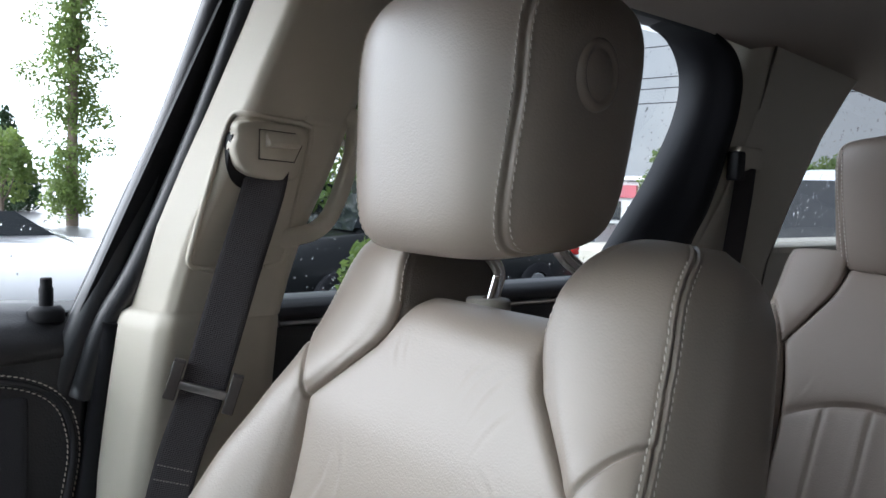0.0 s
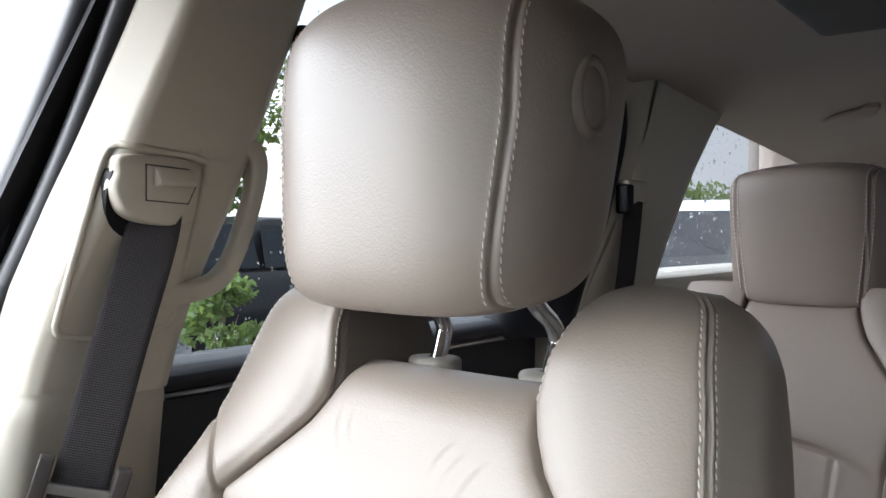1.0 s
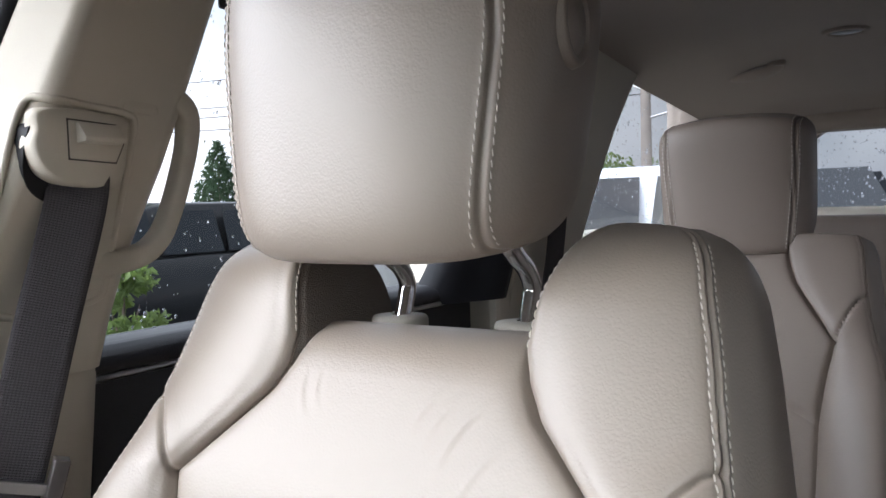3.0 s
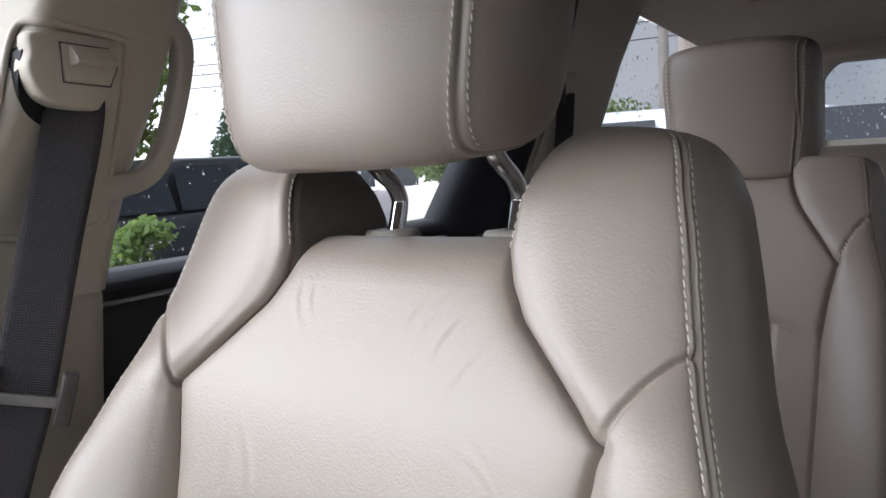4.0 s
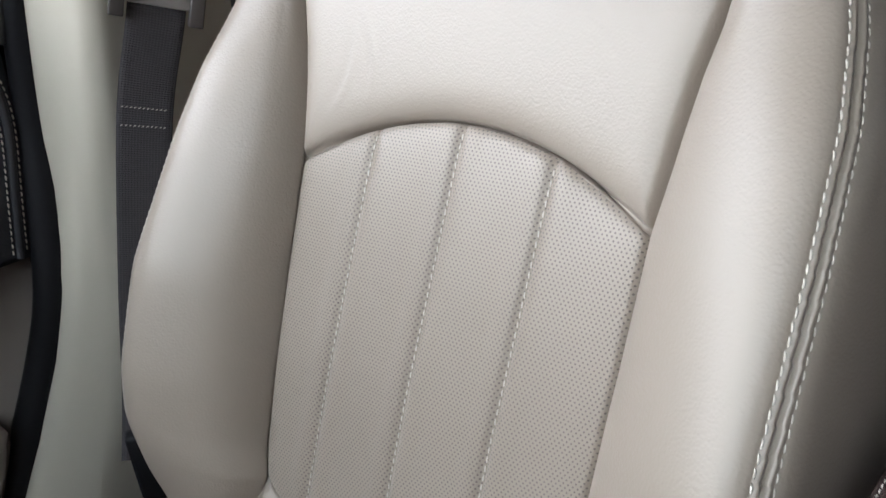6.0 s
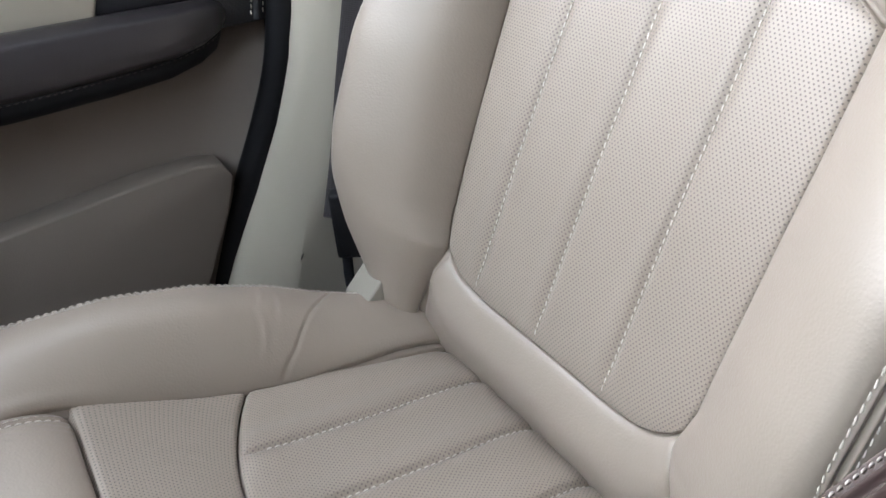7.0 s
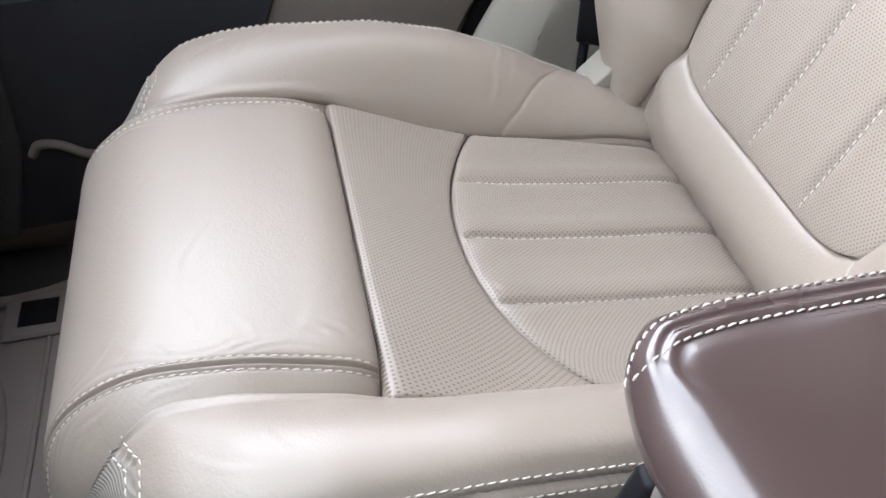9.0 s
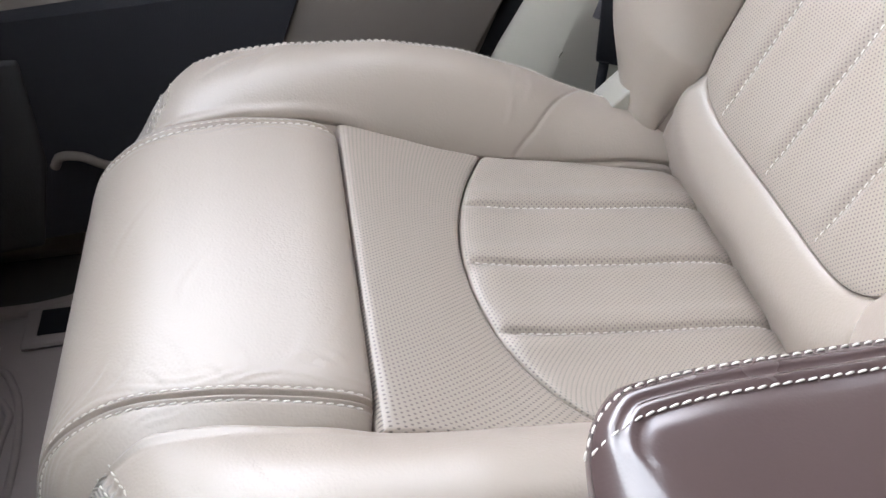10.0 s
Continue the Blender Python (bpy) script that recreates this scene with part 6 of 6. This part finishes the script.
def leaf_cloud(centers, radii, n, size, rng, flat=0.6):
    """Many small folded leaves scattered over clumps."""
    centers, radii = np.asarray(centers, float), np.asarray(radii, float)
    pick = rng.choice(len(centers), n, p=radii ** 2 / np.sum(radii ** 2))
    d = rng.normal(size=(n, 3))
    d /= np.linalg.norm(d, axis=1)[:, None]
    c = centers[pick] + d * (radii[pick] * rng.uniform(0.35, 1.05, n) ** 0.7)[:, None] * np.array([1, 1, 0.85])
    a = rng.normal(size=(n, 3))
    a /= np.linalg.norm(a, axis=1)[:, None]
    b = np.cross(a, rng.normal(size=(n, 3)))
    b /= np.linalg.norm(b, axis=1)[:, None]
    s = (size * rng.uniform(0.6, 1.3, n))[:, None]
    fold = np.cross(a, b) * s * 0.18
    v = np.stack([c - a * s, c + b * s * flat + fold, c + a * s, c - b * s * flat + fold], 1).reshape(-1, 3)
    f = np.arange(n)[:, None] * 4
    return v, np.concatenate([f + np.array([[0, 1, 2]]), f + np.array([[0, 2, 3]])])


def tree(name, label, at, height, spread, kind, n, size, seed):
    """A tapered trunk, limbs, and a crown of loose leaf clumps."""
    r = np.random.default_rng(seed)
    t = thing(name, label, "tree")
    x, y = at
    base = np.array([x, y, GROUND])
    cs, rs = [], []
    if kind == "column":
        for k in range(150):
            h = r.uniform(0.03, 1.0)
            w = spread * (0.35 + 0.65 * math.sin(math.pi * min(1, h * 0.9 + 0.12)))
            cs.append(base + np.array([r.normal() * w * 0.38, r.normal() * w * 0.38, h * height]))
            rs.append(spread * r.uniform(0.26, 0.46))
        limbs = [(0.3, 0.5), (0.5, 0.45), (0.65, 0.3)]
    elif kind == "conifer":
        for k in range(60):
            h = (k + 0.5) / 60
            w = spread * (1 - h) ** 0.85
            a = k * 2.4
            cs.append(base + np.array([math.cos(a) * w * 0.72, math.sin(a) * w * 0.72, (0.10 + 0.88 * h) * height - 0.12 * w]))
            rs.append(0.10 * spread + 0.26 * w)
        limbs = []
    else:
        for k in range(22):
            d = r.normal(size=3)
            d /= np.linalg.norm(d)
            cs.append(base + np.array([d[0] * spread * 0.68, d[1] * spread * 0.68, height * 0.60 + d[2] * height * 0.30]))
            rs.append(spread * r.uniform(0.26, 0.44))
        limbs = [(0.25, 0.7), (0.3, -0.6), (0.38, 0.5), (0.42, -0.4)]
    v, f = tube([base, base + (0.03 * spread, 0, height * 0.4), base + (0, 0.02, height * 0.93)], [0.024 * height ** 0.8, 0.016 * height ** 0.8, 0.006], 10, 20)
    trunk = add_mesh("trunk", v, f, BARK, t)
    for h, o in limbs:
        p = base + (0, 0, height * h)
        v, f = tube([p, p + (o * spread * 0.35, o * spread * 0.2, height * 0.12), p + (o * spread * 0.7, o * spread * 0.35, height * 0.30)], [0.012 * height ** 0.8, 0.008 * height ** 0.8, 0.003], 7, 10)
        add_mesh("limb", v, f, BARK, t)
    v, f = leaf_cloud(cs, rs, n, size, r, 0.6 if kind != "conifer" else 0.28)
    tagged(add_mesh("crown", v, f, NEEDLE if kind == "conifer" else LEAF, t, smooth=False), kind="stuff")
    return t


tree("poplar_tree", "tall narrow poplar with loose light green leaves", (-26.6, 6.9), 13.5, 1.25, "column", 24000, 0.062, 1)
tree("birch_tree", "slim leafy tree beside the car park", (-24.0, 4.4), 3.0, 1.0, "round", 1500, 0.10, 2)
tree("pine_tree", "small dark pine beyond the car park", (-39.0, 7.4), 4.6, 1.6, "conifer", 4200, 0.17, 3)
tree("maple_tree", "broad green maple close to the car park", (-9.9, 6.5), 6.6, 1.75, "round", 7500, 0.085, 4)
tree("maple_tree", "low green tree with spreading leaves", (-8.2, 4.7), 2.2, 1.05, "round", 2600, 0.07, 9)
tree("hawthorn_bush", "leafy green bush beside the parked black car", (-5.2, 3.8), 1.2, 0.38, "round", 1300, 0.045, 11)
tree("spruce_tree", "young spruce behind the parked cars", (-27.5, 25.6), 4.9, 1.75, "conifer", 5200, 0.16, 5)
tree("linden_tree", "round green tree in front of a white building", (-15.0, 23.5), 3.6, 1.8, "round", 6000, 0.10, 6)
tree("linden_tree", "green tree behind the parked silver car", (-9.0, 23.0), 2.9, 2.2, "round", 5000, 0.11, 7)
tree("linden_tree", "green tree behind the utility pole", (-7.0, 27.0), 2.6, 2.4, "round", 4200, 0.11, 8)


def car(name, label, at, heading, paint, length=4.6, width=1.82, height=1.48, suv=False, bar_=False):
    """A parked car: lofted body, glasshouse, windows, lamps, grille, wheels."""
    c = thing(name, label, "car")
    h = height
    b = 0.62 if not suv else 0.60
    # side profile of body: (along, low, high)
    L = length / 2
    if suv:
        body = [(-L, 0.45, 0.80), (-L + 0.10, 0.30, 0.98), (-L + 0.6, 0.26, 1.06), (-0.3, 0.24, 1.08), (L - 1.25, 0.26, 1.06), (L - 0.35, 0.28, 0.98), (L - 0.06, 0.34, 0.82), (L, 0.42, 0.62)]
        roof = [(-L + 0.12, 1.04), (-L + 0.38, h - 0.06), (-L + 0.9, h), (0.1, h), (0.55, h - 0.07), (L - 1.10, 1.04)]
    else:
        body = [(-L, 0.50, 0.82), (-L + 0.12, 0.32, 0.95), (-L + 0.8, 0.26, 0.97), (-0.3, 0.24, 0.95), (L - 1.3, 0.25, 0.93), (L - 0.45, 0.28, 0.82), (L - 0.08, 0.34, 0.68), (L, 0.42, 0.55)]
        roof = [(-L + 0.55, 0.94), (-L + 1.25, h - 0.06), (-L + 1.75, h), (0.05, h), (0.40, h - 0.06), (L - 1.20, 0.92)]
    rows = []
    for x, lo, hi in body:
        w = width / 2 * (1 - 0.12 * (abs(x) / L) ** 6)
        rows.append([(x, -w * 0.96, lo), (x, -w, (lo + hi) / 2), (x, -w * 0.93, hi - 0.03), (x, -w * 0.80, hi), (x, 0, hi + 0.02), (x, w * 0.80, hi), (x, w * 0.93, hi - 0.03), (x, w, (lo + hi) / 2), (x, w * 0.96, lo)])
    G = np.array(rows, float)
    n = G.shape[1]
    F = [tuple(q) for q in grid_faces(len(rows), n, False, True)] + [tuple(range(n)), tuple((len(rows) - 1) * n + np.arange(n))[::-1]]
    parts_ = [add_mesh("body", G.reshape(-1, 3), F, paint, c)]
    rows = []
    for x, z in roof:
        k = (z - 0.9) / (h - 0.9)
        w = width / 2 * (0.90 - 0.20 * k)
        rows.append([(x, -w - 0.03, 0.90), (x, -w, z - 0.03), (x, -w * 0.8, z), (x, 0, z + 0.015), (x, w * 0.8, z), (x, w, z - 0.03), (x, w + 0.03, 0.90)])
    G = np.array(rows, float)
    F = [tuple(q) for q in grid_faces(len(rows), 7)]
    parts_.append(add_mesh("cabin_roof", G.reshape(-1, 3), F, paint, c))
    # side windows, windscreen, rear window as slightly proud dark panes
    x0, x1 = roof[0][0], roof[-1][0]
    zt, zb = h - 0.09, (1.10 if suv else 0.99)
    spans = [(roof[1][0] + 0.02, -0.62), (-0.55, 0.30), (0.37, roof[4][0] + 0.42)] if suv else [(roof[1][0] - 0.1, -0.45), (-0.38, roof[4][0] + 0.25)]
    for sgn in (-1, 1):
        for a, e in spans:
            sl = 0.30 if e > 0.4 else 0.0
            wl_ = lambda z: sgn * (width / 2 * (0.90 - 0.20 * (z - 0.9) / (h - 0.9)) + 0.022 - 0.01 * (z - zb))
            q = [(a, wl_(zb), zb), (e + sl, wl_(zb), zb), (e - 0.02, wl_(zt), zt), (a + 0.05, wl_(zt), zt)]
            parts_.append(add_mesh("side_window", q, [(0, 1, 2, 3)], DARK_GLASS, c, smooth=False))
    for (xa, za), (xb_, zb_) in (((roof[-1][0] + 0.015, roof[-1][1] + 0.03), (roof[4][0] + 0.02, roof[4][1] - 0.01)), ((roof[0][0] - 0.015, roof[0][1] + 0.05), (roof[1][0] - 0.02, roof[1][1] - 0.01))):
        wa, wb = width / 2 * 0.84, width / 2 * 0.66
        parts_.append(add_mesh("windscreen", [(xa, -wa, za), (xa, wa, za), (xb_, wb, zb_), (xb_, -wb, zb_)], [(0, 1, 2, 3)], DARK_GLASS, c, smooth=False))
    fx = body[-2][0]
    for sgn in (-1, 1):
        bm = bmesh.new()
        box(bm, (fx - 0.22, sgn * width * 0.36 - 0.16, 0.60), (fx + 0.045, sgn * width * 0.36 + 0.16, 0.74), 0.03, 2)
        parts_.append(part("headlight", bm, LAMP, c))
        bm = bmesh.new()
        box(bm, (-L - 0.02, sgn * width * 0.40 - 0.10, 0.72), (-L + 0.15, sgn * width * 0.40 + 0.10, 0.92), 0.03, 2)
        parts_.append(part("tail_lamp", bm, TAIL, c))
    bm = bmesh.new()
    box(bm, (fx, -0.42, 0.50), (fx + 0.085, 0.42, 0.66), 0.02, 2)
    parts_.append(part("grille", bm, RUBBER, c))
    bm = bmesh.new()
    box(bm, (fx + 0.05, -0.40, 0.575), (fx + 0.098, 0.40, 0.595), 0.005, 1)
    parts_.append(part("grille_bar", bm, CHROME, c))
    for wx_ in (-L + 0.85, L - 0.88):
        for sgn in (-1, 1):
            w = tagged(new("wheel"))
            w.parent = c
            for nm, prof, mt in (("tyre", [(0.20, -0.10), (0.31, -0.105), (0.335, -0.07), (0.335, 0.07), (0.31, 0.105), (0.20, 0.10)], RUBBER), ("rim", [(0.205, -0.09), (0.20, 0.085), (0.17, 0.07), (0.05, 0.085), (0.0, 0.088)], CHROME)):
                a = np.linspace(0, 2 * math.pi, 28, endpoint=False)
                Gw = np.array([[(wx_ + r * math.cos(k), sgn * (width / 2 - 0.10 + o), 0.335 + r * math.sin(k)) for k in a] for r, o in prof])
                add_mesh(nm, Gw.reshape(-1, 3), grid_faces(len(prof), 28, False, True), mt, w)
    c.matrix_world = Matrix.Translation((at[0], at[1], GROUND)) @ Matrix.Rotation(radians(heading), 4, "Z")
    return c


car("white_car", "white saloon wet with rain across the aisle", (-8.3, 0.75), 90, WHITE_PAINT, 4.7, 1.85, 1.30)
car("black_car", "black off-roader facing the parked row", (-7.45, 5.7), -90, BLACK_PAINT, 4.7, 1.9, 1.66, True)
car("red_car", "red saloon parked across the aisle", (-8.6, 9.2), -48, RED_PAINT, 4.5, 1.8, 1.46)
car("red_car", "red hatchback parked beyond the black car", (-13.5, 10.6), -35, RED_PAINT, 4.3, 1.8, 1.50)
car("silver_car", "silver off-roader beaded with rain behind the car", (-1.0, 6.6), 0, PALE_PAINT, 4.8, 1.9, 1.80, True)
car("silver_car", "grey saloon far across the car park", (-14.0, 15.5), -40, SILVER_PAINT, 4.5, 1.8, 1.46)

# white shop building with a faded red board
shop = thing("shop_building", "low white shop building with a faded red sign board", "building")
bm = bmesh.new()
box(bm, (-36, 36, GROUND), (-22, 44, 2.0), 0.05)
part("wall", bm, WALL, shop, smooth=False)
bm = bmesh.new()
box(bm, (-36.3, 35.7, 2.0), (-21.7, 44.3, 2.25), 0.05)
part("roof_edge", bm, STEEL, shop, smooth=False)
bm = bmesh.new()
box(bm, (-31, 35.8, 1.05), (-26.5, 35.97, 1.75), 0.02)
part("sign_board", bm, SIGN, shop, smooth=False)
for x in (-34.5, -31.5, -28.5, -25.5):
    bm = bmesh.new()
    box(bm, (x - 0.9, 35.9, -0.2), (x + 0.9, 35.98, 0.85), 0.02)
    part("shop_window", bm, DARK_GLASS, shop, smooth=False)

# utility pole, lamp arm, wires
pole = thing("utility_pole", "grey wooden utility pole with a lamp arm", "utility pole")
v, f = tube([(-5.6, 18.9, GROUND), (-5.6, 18.9, 4), (-5.6, 18.9, 9)], [0.15, 0.12, 0.10], 12, 12)
add_mesh("shaft", v, f, WOOD, pole)
v, f = tube([(-5.6, 18.9, 3.10), (-5.0, 18.9, 3.22), (-4.5, 18.9, 3.22)], 0.03, 8, 14)
add_mesh("lamp_arm", v, f, STEEL, pole)
bm = bmesh.new()
box(bm, (-4.75, 18.78, 3.14), (-4.05, 19.02, 3.24), 0.03)
part("lamp_head", bm, STEEL, pole)
for k, (z, dz) in enumerate(((4.4, 0.5), (4.1, 0.3), (3.7, -0.1), (5.2, 0.9))):
    v, f = tube([(-40, 14 + k, z + 1.2), (-22, 17, z + 0.1), (-5.6, 18.9, z), (12, 20, z + 0.2), (34, 21, z + dz + 1.0)], 0.014, 5, 40)
    tagged(add_mesh("overhead_wire", v, f, RUBBER), "thin black overhead wire", "wire", group="overhead wires")


def drops(name, quad, n, seed, r0=0.0011, label="rain drops on the glass"):
    """Rain beads on the outer face of a pane given by four corners."""
    r = np.random.default_rng(seed)
    q = np.asarray(quad, float)
    nn = np.cross(q[1] - q[0], q[3] - q[0])
    nn /= np.linalg.norm(nn)
    if nn[0] > 0 and abs(nn[0]) > 0.5 or nn[1] < 0 and abs(nn[1]) > 0.5:
        nn = -nn
    u, v = r.uniform(0, 1, n), r.uniform(0, 1, n)
    c = (1 - v)[:, None] * ((1 - u)[:, None] * q[0] + u[:, None] * q[1]) + v[:, None] * ((1 - u)[:, None] * q[3] + u[:, None] * q[2])
    a = (q[1] - q[0]) / np.linalg.norm(q[1] - q[0])
    b = np.cross(nn, a)
    rad = r0 * r.lognormal(0, 0.45, n)
    V, F = [], []
    ring = [(1.0, 0.0), (0.75, 0.45), (0.0, 0.62)]
    for k in range(n):
        o = len(V)
        for rr, h in ring[:2]:
            for j in range(6):
                t = j * math.pi / 3
                V.append(c[k] + rad[k] * (rr * (math.cos(t) * a + 1.25 * math.sin(t) * b) + h * nn))
        V.append(c[k] + rad[k] * 0.62 * nn)
        for j in range(6):
            F.append((o + j, o + (j + 1) % 6, o + 6 + (j + 1) % 6, o + 6 + j))
            F.append((o + 6 + j, o + 6 + (j + 1) % 6, o + 12))
    ob = tagged(add_mesh(name, V, F, DROP), label, "rain drops", kind="stuff")
    return ob


drops("rain_drops", [(-0.503, -0.9, 0.95), (-0.503, -0.06, 0.95), (-0.373, 0.07, 1.42), (-0.373, -0.50, 1.42)], 700, 1)
drops("rain_drops", [(-0.503, 0.10, 0.95), (-0.503, 1.15, 0.95), (-0.393, 1.15, 1.42), (-0.393, 0.15, 1.42)], 1100, 2)
drops("rain_drops", [(-0.443, 1.38, 1.00), (-0.443, 2.35, 1.00), (-0.363, 2.30, 1.40), (-0.363, 1.38, 1.40)], 700, 3, 0.0015)
drops("rain_drops", [(-0.20, 2.444, 0.98), (0.94, 2.444, 0.98), (0.90, 2.364, 1.36), (-0.16, 2.364, 1.36)], 1500, 4, 0.0020)
